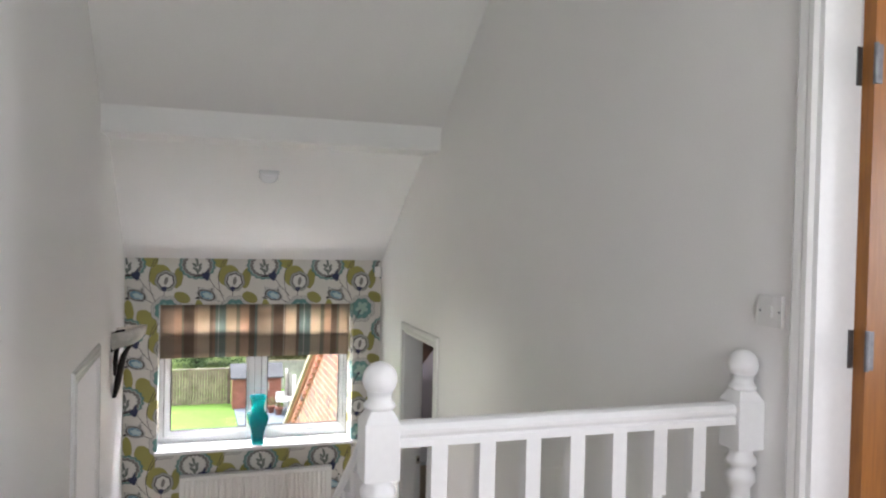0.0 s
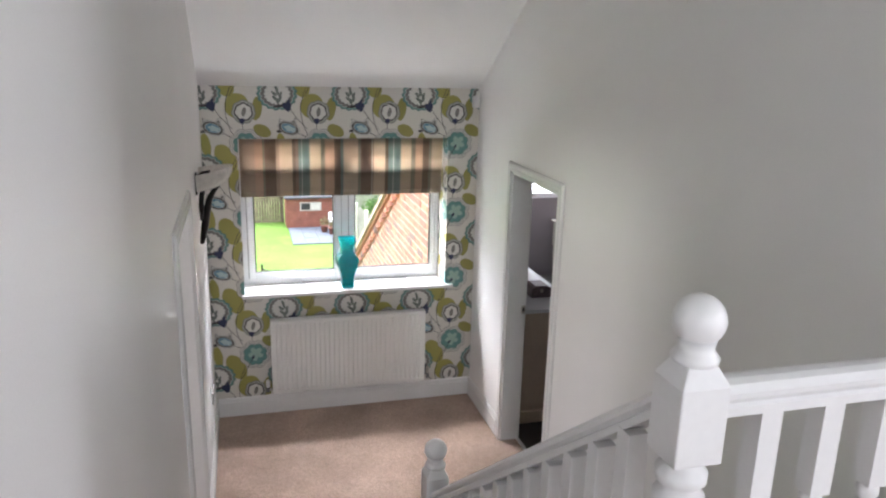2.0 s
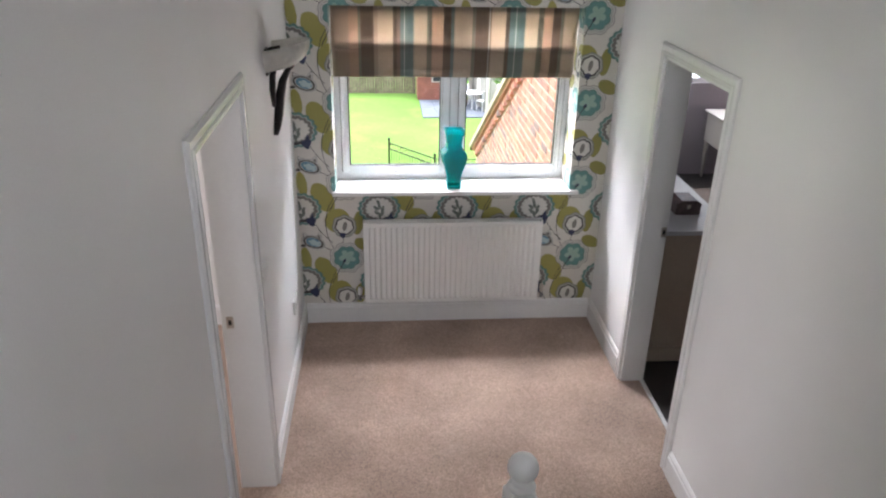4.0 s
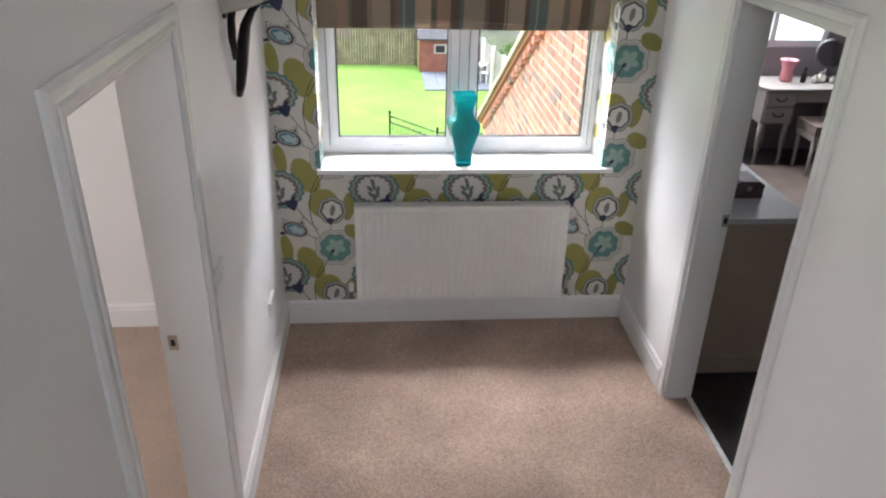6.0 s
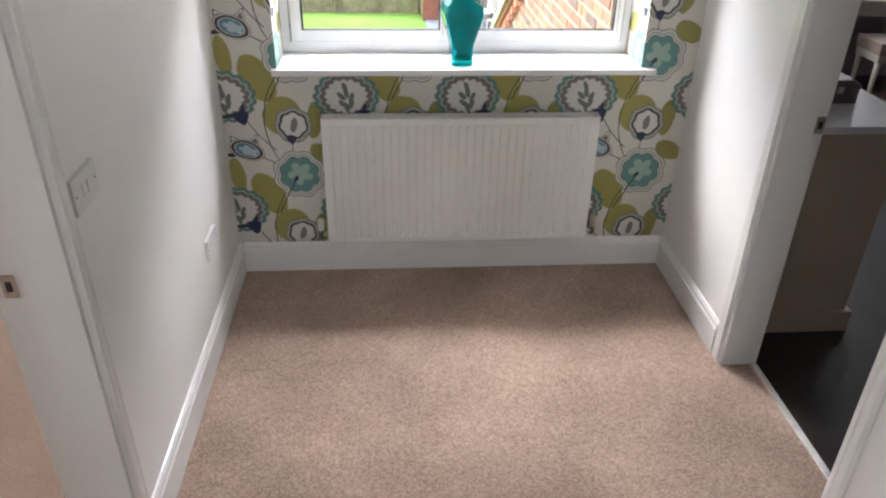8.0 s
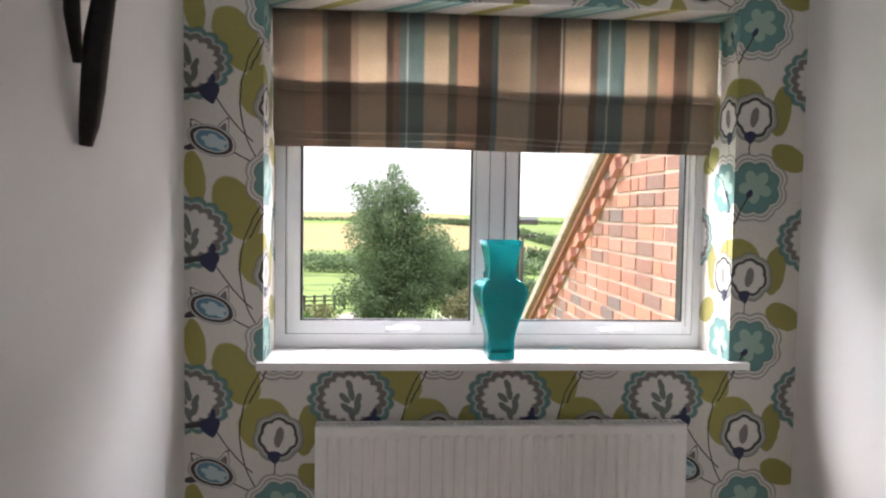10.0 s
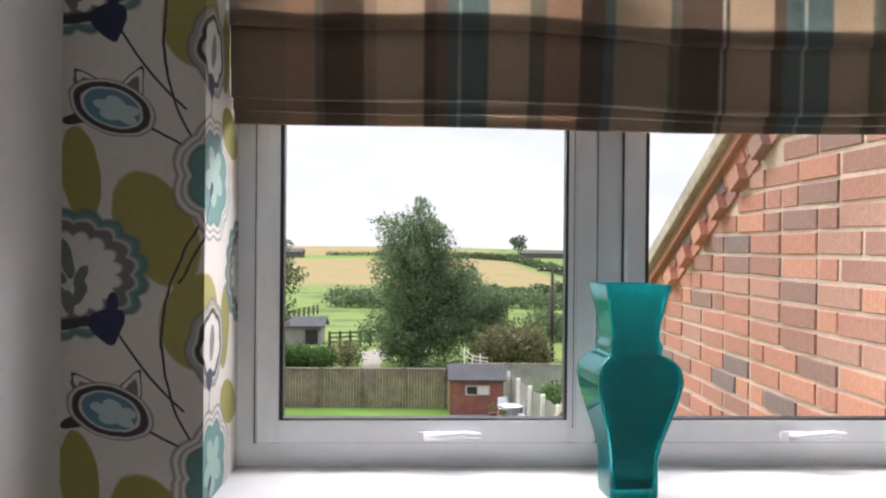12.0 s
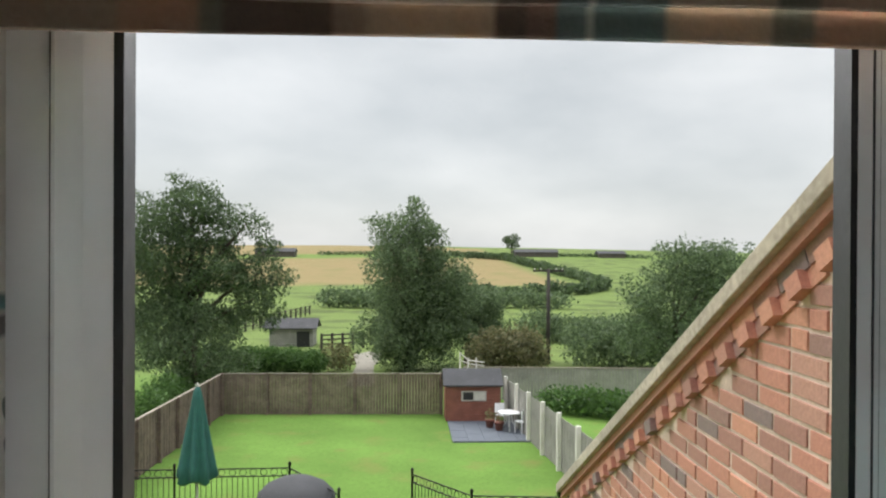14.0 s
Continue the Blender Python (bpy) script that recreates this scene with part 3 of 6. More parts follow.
structure("wall_window", boxes((0.0, 0.0, -0.25, WX0, 0.35, 4.0), (WX1, 0.0, -0.25, W, 0.35, 4.0), (WX0, 0.0, -0.25, WX1, 0.35, WZ0), (WX0, 0.0, WZ1, WX1, 0.35, 4.0)),
          WALLPAPER, "wall with olive and teal floral wallpaper", "wall")
# unseen wall; its opening is made up to hold the landing fill
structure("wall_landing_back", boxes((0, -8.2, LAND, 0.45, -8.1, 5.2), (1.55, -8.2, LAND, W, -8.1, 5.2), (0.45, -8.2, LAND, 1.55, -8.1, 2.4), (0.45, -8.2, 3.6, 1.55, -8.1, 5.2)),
          PAINT, "unseen white wall behind the landing with a made-up opening", "wall")
structure("ceiling", prism([(0.0, 2.53), (-1.19, 3.32), (-1.565, 3.312), (-1.585, 3.316), (-1.604, 3.47), (-3.1, 4.592), (-8.2, 4.592), (-8.2, 5.2), (0.0, 5.2)], "x", 0.0, W),
          CEIL, "white sloping ceiling with a boxed purlin", "ceiling")
structure("wall_lower_flight_end", boxes((MIDX, -5.4, -1.6, W, -5.3, LAND - 0.22)), PAINT, "white painted wall under the landing", "wall")
structure("floor_lower", boxes((MIDX, -5.3, -1.6, W, -4.2, -1.295)), CARPET, "fawn carpet at the foot of the lower flight", "floor")
structure("wall_under_stairs", boxes((MIDX - 0.05, -5.4, -1.6, MIDX - 0.002, LOWR + 0.001, -0.25)), PAINT, "white painted wall under the stairs", "wall")

# skirting with a moulded top
SK = [(0, 0), (0.018, 0), (0.018, 0.115), (0.013, 0.122), (0.013, 0.135), (0.006, 0.147), (0, 0.15)]


def skirting(name, axis, at, a, b, sign, z=0.0):
    structure(name, prism([(at + sign * p, z + q) for p, q in SK], axis, a, b), GLOSS, "white gloss skirting board", "baseboard")


skirting("baseboard_window", "x", 0.0, 0.0185, W - 0.0185, -1)
skirting("baseboard_left", "y", 0.0, LD1 + 0.062, 0.0, 1)
skirting("baseboard_left_stair", "y", 0.0, LOWR, LD0 - 0.062, 1)
skirting("baseboard_right", "y", W, RD1 + 0.062, 0.0, -1)
skirting("baseboard_right_stair", "y", W, LOWR, RD0 - 0.062, -1)
skirting("baseboard_landing_left", "y", 0.0, -8.1, TOPR, 1, LAND)
skirting("baseboard_landing_right", "y", W, UD1 + 0.07, TOPR, -1, LAND)


def staircase(name, x0, x1, y_top, step, z_top, count, rise, label):
    """Carpeted treads and risers between two strings; step: the going, signed along y."""
    st = thing(name, label, "staircase", (x0, y_top, z_top - count * rise))
    for i in range(count - 1):
        z, y = z_top - (i + 1) * rise, y_top + i * step
        lo, hi = sorted((y - 0.02 * math.copysign(1, step), y + step + 0.02 * math.copysign(1, step)))
        part("tread", boxes((x0 + 0.03, lo, z - 0.03, x1 - 0.03, hi, z)), CARPET, st, "", False, 0.008)
    for i in range(count):
        z, y = z_top - i * rise, y_top + i * step
        lo, hi = sorted((y, y - 0.015 * math.copysign(1, step)))
        part("riser", boxes((x0 + 0.03, lo, z - rise, x1 - 0.03, hi, z - 0.031)), CARPET, st)
    run, drop = step * (count - 1), rise * (count - 1)
    for x in (x0, x1 - 0.03):
        pts = [(y_top - 0.0, z_top + 0.10), (y_top + run, z_top - drop + 0.10), (y_top + run, z_top - drop - rise), (y_top + run * 0.88, z_top - drop - rise), (y_top, z_top - rise - 0.12)]
        part("string", prism(pts, "x", x, x + 0.03), GLOSS, st, "white gloss string board")
    return st


staircase("staircase", 0.0, MIDX + 0.02, TOPR, 0.2415, LAND, 7, LAND / 7, "carpeted upper stair flight with white strings")
staircase("staircase", MIDX + 0.021, W, LOWR, -0.2415, 0.0, 7, LAND / 7, "carpeted lower stair flight with white strings")


# ---- balustrade ----
def newel(name, x, y, foot, top, half=False, mat=SATIN, block=0.24):
    """Square post with turned middle, chamfered head and ball cap; top: the ball's crown."""
    ob = thing(name, "white painted newel post with a ball finial", "newel post", (x, y, foot))
    s, r = 0.043, 0.042
    cb = top - 2 * r
    sq = cb - 0.028
    lowsq = min(foot + 0.42, sq - block - 0.2)

    def chamfered(z0, z1, cham):
        bm = bmesh.new()
        box(bm, x - s, y - s, z0, x + s, y + s, z1 - cham)
        up = [f for f in bm.faces if f.normal.z > 0.5 or all(abs(v.co.z - (z1 - cham)) < 1e-6 for v in f.verts)]
        ret = bmesh.ops.extrude_face_region(bm, geom=up)
        vs = [g for g in ret["geom"] if isinstance(g, bmesh.types.BMVert)]
        for v in vs:
            v.co.z += cham
            v.co.x, v.co.y = x + (v.co.x - x) * 0.62, y + (v.co.y - y) * 0.62
        bmesh.ops.delete(bm, geom=up, context="FACES")
        return bm
    part("head_block", chamfered(sq - block, sq, 0.03), mat, ob, "", False, 0.004)
    prof = [(s * 0.55, lowsq - 0.005), (s * 0.95, lowsq + 0.012), (s * 0.98, lowsq + 0.03), (s * 0.62, lowsq + 0.045), (s * 0.75, lowsq + 0.07), (s * 0.92, lowsq + 0.16),
            (s * 0.82, lowsq + 0.28), (s * 0.66, sq - block - 0.14), (s * 0.66, sq - block - 0.11), (s * 0.98, sq - block - 0.09), (s * 1.0, sq - block - 0.07), (s * 0.7, sq - block - 0.055),
            (s * 0.98, sq - block - 0.042), (s * 1.0, sq - block - 0.026), (s * 0.75, sq - block - 0.014), (s * 0.9, sq - block + 0.002)]
    prof = sorted(prof, key=lambda p: p[1])
    part("turned_shaft", lathe(prof, x, y, 24), mat, ob, "", True)
    part("foot_block", chamfered(foot, lowsq, 0.012), mat, ob, "", False, 0.004)
    cap = [(s * 0.5, sq - 0.004), (s * 0.86, sq + 0.002), (s * 0.90, sq + 0.010), (s * 0.74, sq + 0.018), (s * 0.66, sq + 0.024), (r * 0.74, cb + 0.014)]
    for k in range(2, 12):
        a = math.pi * k / 12
        if -math.cos(a) > -0.72:
            cap.append((r * math.sin(a), cb + r - r * math.cos(a)))
    cap.append((0.002, top))
    part("ball_cap", lathe(cap, x, y, 28), mat, ob, "", True)
    return ob


BALL = 2.456
newel("newel_post", 0.959, -4.535, LAND, BALL, block=0.165)
newel("newel_post", W - 0.043, -4.535, LAND, BALL, block=0.165)
newel("newel_post", 0.932, -3.09, 0.0, 1.405, block=0.28)

RAIL_PROFILE = [(-0.028, -0.028), (-0.028, -0.012), (-0.022, -0.007), (-0.030, 0.004), (-0.031, 0.014), (-0.022, 0.026), (-0.008, 0.031), (0.008, 0.031), (0.022, 0.026), (0.031, 0.014),
                (0.030, 0.004), (0.022, -0.007), (0.028, -0.012), (0.028, -0.028)]


def rail(name, a, b, mat, label, profile, category):
    """A moulded rail from a to b; profile: across and up."""
    bm = bmesh.new()
    a, b = Vector(a), Vector(b)
    d = (b - a).normalized()
    side = Vector((d.y, -d.x, 0)).normalized()
    ends = [[bm.verts.new(p + side * q + Vector((0, 0, w))) for q, w in profile] for p in (a, b)]
    faces = [bm.faces.new(ends[0][::-1]), bm.faces.new(ends[1])]
    for i in range(len(profile)):
        j = (i + 1) % len(profile)
        faces.append(bm.faces.new((ends[0][i], ends[0][j], ends[1][j], ends[1][i])))
    bmesh.ops.recalc_face_normals(bm, faces=faces)
    return tagged(part(name, bm, mat), label, category)


RZ = 2.281
rail("handrail", (0.988, -4.535, RZ), (W - 0.083, -4.535, RZ), SATIN, "white painted moulded landing handrail", RAIL_PROFILE, "handrail")
rail("base_rail", (0.990, -4.535, LAND + 0.002), (W - 0.084, -4.535, LAND + 0.002), SATIN, "white painted base rail on the landing edge", [(-0.03, 0), (-0.03, 0.02), (-0.02, 0.03), (0.02, 0.03), (0.03, 0.02), (0.03, 0)], "base rail")
SLOPE = (LAND / 7) / 0.2415
RA, RB = (0.954, -4.495, 2.258), (0.934, -3.13, 2.258 - SLOPE * 1.365)
rail("handrail", RA, RB, SATIN, "white painted sloping stair handrail", RAIL_PROFILE, "handrail")


def baluster(x, y, foot, top, tall, group):
    """Square ends and a turned middle."""
    ob = thing("baluster", "white painted turned stair baluster", "baluster", (x, y, foot), group)
    s = 0.0205
    lo, hi = foot + 0.17, top - tall
    part("top_square", boxes((x - s, y - s, hi, x + s, y + s, top)), SATIN, ob, "", False, 0.002)
    mid = (lo + hi) / 2
    prof = [(s * 0.7, lo - 0.002), (s * 1.0, lo + 0.012), (s * 0.55, lo + 0.03), (s * 0.85, lo + 0.06), (s * 0.98, mid - 0.08), (s * 0.8, mid + 0.05), (s * 0.6, hi - 0.11), (s * 0.6, hi - 0.075),
            (s * 0.98, hi - 0.06), (s * 1.0, hi - 0.045), (s * 0.62, hi - 0.036), (s * 0.95, hi - 0.022), (s * 0.95, hi - 0.012), (s * 0.8, hi + 0.002)]
    part("turning", lathe(sorted(prof, key=lambda p: p[1]), x, y, 14), SATIN, ob, "", True)
    part("foot_square", boxes((x - s, y - s, foot, x + s, y + s, lo)), SATIN, ob, "", False, 0.002)
    return ob


first = baluster(1.106, -4.535, LAND + 0.03, RZ - 0.028, 0.18, "landing balusters")
for i in range(1, 7):
    copy_thing(first, pose(1.106 + 0.1245 * i, -4.535, LAND + 0.03))
for i in range(12):
    y = -4.405 + 0.107 * i
    z = 2.258 - SLOPE * (y + 4.495)
    baluster(0.944, y, z - 0.028 - 0.88 + (0.0 if i % 2 else 0.02), z - 0.032, 0.24, "stair balusters")


# ---- door frames ----
CAS = [(0, 0), (0.019, 0.004), (0.019, 0.018), (0.015, 0.026), (0.017, 0.036), (0.017, 0.052), (0.008, 0.064), (0, 0.064)]


def door_frame(name, label, wall_in, out, y0, y1, z0, z1, depth):
    """Architrave on the hall side and lining boards through the wall. out: the side that faces the hall (+1 or -1 along x)."""
    ob = thing(name, label, "door frame", (wall_in, y0, z0), "", "structure")
    bm = bmesh.new()
    rows = []
    for p, q in CAS:
        x, e = wall_in + out * p, q - 0.006
        rows.append([bm.verts.new(k) for k in ((x, y0 - e, z0), (x, y0 - e, z1 + e), (x, y1 + e, z1 + e), (x, y1 + e, z0))])
    for r, t in zip(rows, rows[1:] + rows[:1]):
        for k in range(3):
            bm.faces.new((r[k], r[k + 1], t[k + 1], t[k]))
    bm.faces.new([r[0] for r in rows])
    bm.faces.new([r[3] for r in rows])
    bmesh.ops.recalc_face_normals(bm, faces=bm.faces[:])
    part("architrave", bm, GLOSS, ob)
    a, b = sorted((wall_in + out * 0.003, wall_in - out * depth))
    part("lining", boxes((a, y0, z0, b, y0 + 0.022, z1)), SATIN, ob, "", False, 0.004)
    part("lining", boxes((a, y1 - 0.022, z0, b, y1, z1)), SATIN, ob, "", False, 0.004)
    part("lining", boxes((a, y0 + 0.022, z1 - 0.022, b, y1 - 0.022, z1)), SATIN, ob)
    return ob


fl = door_frame("door_1", "white painted door frame with a moulded architrave", 0.0, 1, LD0, LD1, 0.0, DOORZ, 0.172)
part("strike_plate", boxes((-0.150, LD1 - 0.0245, 0.944, -0.118, LD1 - 0.0215, 1.004)), CHROME, fl, "small brass strike plate", False, 0.0008)
# black block on the plate stands in for the shade in the hole
part("latch_hole", boxes((-0.141, LD1 - 0.0255, 0.961, -0.127, LD1 - 0.0243, 0.987)), GASKET, fl)
fr = door_frame("door_2", "white painted door frame with a moulded architrave", W, -1, RD0, RD1, 0.0, DOORZ, WT + 0.002)
part("strike_plate", boxes((W + 0.108, RD1 - 0.0245, 0.998, W + 0.138, RD1 - 0.0215, 1.058)), CHROME, fr, "small brass strike plate", False, 0.0008)
# uncut hole: its dark inside is a black block
part("latch_hole", boxes((W + 0.116, RD1 - 0.0255, 1.015, W + 0.130, RD1 - 0.0243, 1.041)), GASKET, fr)
part("threshold_strip", boxes((W + 0.119, RD0 + 0.022, 0.0005, W + 0.143, RD1 - 0.022, 0.007)), ALUMINIUM, fr, "thin metal carpet threshold strip")
fu = door_frame("door_3", "white painted landing door frame", W, -1, UD0, UD1, LAND, LAND + 2.1, 0.117)
oak = thing("door", "golden oak door standing open into a room", "door", (W + 0.1250, UD1 - 0.05, LAND))
part("door_leaf", boxes((W + 0.1220, UD1 - 0.062, LAND + 0.006, W + 0.875, UD1 - 0.024, LAND + 2.07)), OAK, oak, "", False, 0.003)
for z in (1.156, 1.89):
    h = part("hinge", boxes((W + 0.1040, UD1 - 0.0265, LAND + z - 0.05, W + 0.1190, UD1 - 0.0225, LAND + z + 0.05), (W + 0.1225, UD1 - 0.0655, LAND + z - 0.05, W + 0.1450, UD1 - 0.0615, LAND + z + 0.05)), STEEL, oak, "grey steel butt hinge")
    part("hinge_knuckle", lathe([(0.006, LAND + z - 0.052), (0.006, LAND + z + 0.052)], W + 0.1190, UD1 - 0.068, 10), STEEL, h)

# ---- window of the hall ----
win = thing("window_1", "white plastic casement window with two panes", "window", (1.03, 0.25, 0.98), "", "structure")
FY0, FY1 = 0.250, 0.340
for r in ((WX0, WZ0, WX0 + 0.038, WZ1), (WX1 - 0.038, WZ0, WX1, WZ1), (WX0 + 0.038, WZ1 - 0.05, WX1 - 0.038, WZ1), (WX0 + 0.038, WZ0, WX1 - 0.038, 1.04), (1.012, 1.04, 1.075, WZ1 - 0.05)):
    part("window_frame", boxes((r[0], FY0, r[1], r[2], FY1, r[3])), UPVC, win, "", False, 0.006)


def sash(x0, x1, z0, z1, gx0, gx1, gz0, gz1, hx):
    sa = part("sash", prism([(gx0 - 0.026, FY0 - 0.016), (gx0 - 0.004, FY0 - 0.012), (gx0 - 0.004, FY0 + 0.0145), (x0, FY0 + 0.0145), (x0, FY0 - 0.010), (x0 + 0.006, FY0 - 0.016)], "z", z0, z1), UPVC, win)
    part("sash_stile", prism([(gx1 + 0.026, FY0 - 0.016), (gx1 + 0.004, FY0 - 0.012), (gx1 + 0.004, FY0 + 0.0145), (x1, FY0 + 0.0145), (x1, FY0 - 0.010), (x1 - 0.006, FY0 - 0.016)], "z", z0, z1), UPVC, sa)
    for a, b, e in ((z0, gz0 - 0.004, 1), (gz1 + 0.004, z1, -1)):
        part("sash_rail", boxes((gx0 - 0.004, FY0 - 0.0155, a, gx1 + 0.004, FY0 + 0.0145, b)), UPVC, sa, "", False, 0.004)
    for r in ((gx0 - 0.004, gz0 - 0.004, gx0 + 0.004, gz1 + 0.004), (gx1 - 0.002, gz0 - 0.004, gx1 + 0.004, gz1 + 0.004), (gx0 + 0.004, gz0 - 0.004, gx1 - 0.002, gz0), (gx0 + 0.004, gz1, gx1 - 0.002, gz1 + 0.004)):
        part("gasket", boxes((r[0], FY0 - 0.0115, r[1], r[2], FY0 + 0.014, r[3])), GASKET, sa)
    for r in ((x0 - 0.0035, z0 - 0.0035, x0 + 0.001, z1 + 0.0035), (x1 - 0.001, z0 - 0.0035, x1 + 0.0035, z1 + 0.0035), (x0 + 0.001, z0 - 0.0035, x1 - 0.001, z0 + 0.001), (x0 + 0.001, z1 - 0.001, x1 - 0.001, z1 + 0.0035)):
        part("seal", boxes((r[0], FY0 - 0.005, r[1], r[2], FY0 + 0.002, r[3])), SEAL, sa)
    for e in (gx1 + 0.016, gx1 + 0.022):
        part("bead_groove", boxes((e - 0.0008, FY0 - 0.0152, gz0 - 0.02, e + 0.0008, FY0 - 0.0135, gz1 + 0.02)), SEAL, sa)
    if x1 > 1.5:
        e = gx1 + 0.003
        # added dark strip masks the brightly lit outer side of the frame
        part("outer_gasket", boxes((e, FY0 + 0.0185, gz0 - 0.004, e + 0.004, FY0 + 0.052, gz1 + 0.004)), GASKET, sa)
    g = part("pane", boxes((gx0 - 0.002, FY0 + 0.014, gz0 - 0.002, gx1 + 0.002, FY0 + 0.018, gz1 + 0.002)), PANE, win)
    g.visible_shadow = False
    hd = part("handle", boxes((hx - 0.028, FY0 - 0.028, z0 + 0.008, hx + 0.022, FY0 - 0.0165, z0 + 0.026)), UPVC, win, "white window handle", False, 0.004)
    part("lever", tube([(hx - 0.012, FY0 - 0.033, z0 + 0.016), (hx + 0.02, FY0 - 0.043, z0 + 0.02), (hx + 0.075, FY0 - 0.044, z0 + 0.024), (hx + 0.105, FY0 - 0.042, z0 + 0.022)], [0.009, 0.009, 0.008, 0.006], 8), UPVC, hd, "", True)


sash(0.290, 1.0135, 1.0385, WZ1 - 0.0485, 0.344, 0.948, 1.089, WZ1 - 0.10, 0.66)
sash(1.0735, 1.779, 1.0385, WZ1 - 0.0485, 1.122, 1.737, 1.089, WZ1 - 0.10, 1.44)
part("window_sill", boxes((WX0 + 0.001, 0.0, WZ0 - 0.004, WX1 - 0.001, FY0 - 0.001, 0.985), (0.232, -0.032, WZ0 - 0.004, 1.872, -0.0005, 0.985)), GLOSS, win, "white gloss window board", False, 0.004)
part("outer_sill", boxes((WX0, FY1 - 0.001, WZ0 - 0.02, WX1 - 0.02, 0.40, 0.99)), UPVC, win)


# ---- rooms beyond the doors ----
structure("floor_left_room", boxes((-4.0, -4.5, -0.25, -0.17, 0.0, -0.002)), CARPET_ROOM, "beige carpet in the side room", "floor")
structure("wall_left_room_far", boxes((-4.1, 0.0, -0.25, 0.0, 0.35, 2.6)), PAINT, "white painted wall of the side room", "wall")
structure("wall_left_room_side", boxes((-4.1, -4.6, -0.25, -4.0, -2.6, 2.6), (-4.1, -1.2, -0.25, -4.0, 0.0, 2.6), (-4.1, -2.6, -0.25, -4.0, -1.2, 0.8), (-4.1, -2.6, 2.1, -4.0, -1.2, 2.6)), PAINT, "white painted wall of the side room", "wall")
structure("wall_left_room_back", boxes((-4.0, -4.6, -0.25, -0.17, -4.5, 2.6)), PAINT, "white painted wall of the side room", "wall")
structure("ceiling_left_room", boxes((-4.1, -4.6, 2.4, -0.17, 0.0, 2.6)), CEIL, "white ceiling of the side room", "ceiling")
skirting("baseboard_left_room", "x", 0.0, -4.0, -0.17, -1)

RX1, RY1 = 5.6, 3.1
structure("floor_right_room", boxes((W + WT, -3.0, -0.25, RX1, RY1, -0.004)), DARKFLOOR, "dark vinyl plank floor of the bedroom", "floor")
structure("wall_right_room_far", boxes((W + 0.10, RY1, -0.25, 3.3, RY1 + 0.1, 1.05), (3.3, RY1, -0.25, 3.75, RY1 + 0.1, 1.6), (3.75, RY1, -0.25, 4.85, RY1 + 0.1, 1.02), (4.85, RY1, -0.25, RX1, RY1 + 0.1, 2.0), (3.75, RY1, 1.62, 4.85, RY1 + 0.1, 2.0), (3.3, RY1, 1.6, 3.75, RY1 + 0.1, 2.0)),
          LILAC, "grey lilac bedroom wall", "wall")
structure("wall_right_room_side", boxes((RX1, -3.1, -0.25, RX1 + 0.1, RY1 + 0.1, 2.6)), LILAC, "grey lilac bedroom wall", "wall")
structure("wall_right_room_back", boxes((W + WT, -3.1, -0.25, RX1, -3.0, 2.6)), LILAC, "grey lilac bedroom wall", "wall")
structure("ceiling_right_room", boxes((W + WT, -3.1, 2.4, RX1 + 0.1, 0.3, 2.5), (3.3, 0.3, 2.0, RX1 + 0.1, RY1 + 0.1, 2.1), (3.3, 0.28, 2.0, RX1 + 0.1, 0.3, 2.5)), CEIL, "white bedroom ceiling", "ceiling")
structure("ceiling_right_room_slope", prism([(0.3, 2.4), (RY1, 1.0), (RY1, 1.08), (0.3, 2.5)], "x", W + 0.10, 3.3), CEIL, "white sloping bedroom ceiling", "ceiling")
w2 = thing("window_2", "white bedroom window with a pale roller blind", "window", (4.3, RY1, 1.02), "", "structure")
for r in ((3.75, 1.02, 3.80, 1.62), (4.80, 1.02, 4.85, 1.62), (3.80, 1.57, 4.80, 1.62), (3.80, 1.02, 4.80, 1.08), (4.28, 1.08, 4.33, 1.57)):
    part("window_frame", boxes((r[0], RY1 + 0.02, r[1], r[2], RY1 + 0.08, r[3])), UPVC, w2, "", False, 0.004)

part("roller_blind", boxes((3.80, RY1 + 0.085, 1.08, 4.80, RY1 + 0.089, 1.57)), NET, w2, "thin pale translucent blind")

# unseen room behind the oak door, boxed in to keep sky light out
structure("floor_oak_room", boxes((W + WT, -7.2, LAND - 0.22, 5.0, -3.4, LAND - 0.002)), CARPET_ROOM, "unseen beige floor behind the oak door", "floor")
structure("wall_oak_room", boxes((W + WT, -3.4, LAND - 0.22, 5.1, -3.3, 3.9), (W + WT, -7.3, LAND - 0.22, 5.1, -7.2, 3.9), (5.0, -7.2, LAND - 0.22, 5.1, -3.4, 3.9)), PAINT, "unseen white walls boxing in the space behind the oak door", "wall")
structure("ceiling_oak_room", boxes((W + WT, -7.2, 3.7, 5.0, -3.4, 3.9)), CEIL, "unseen white ceiling behind the oak door", "ceiling")

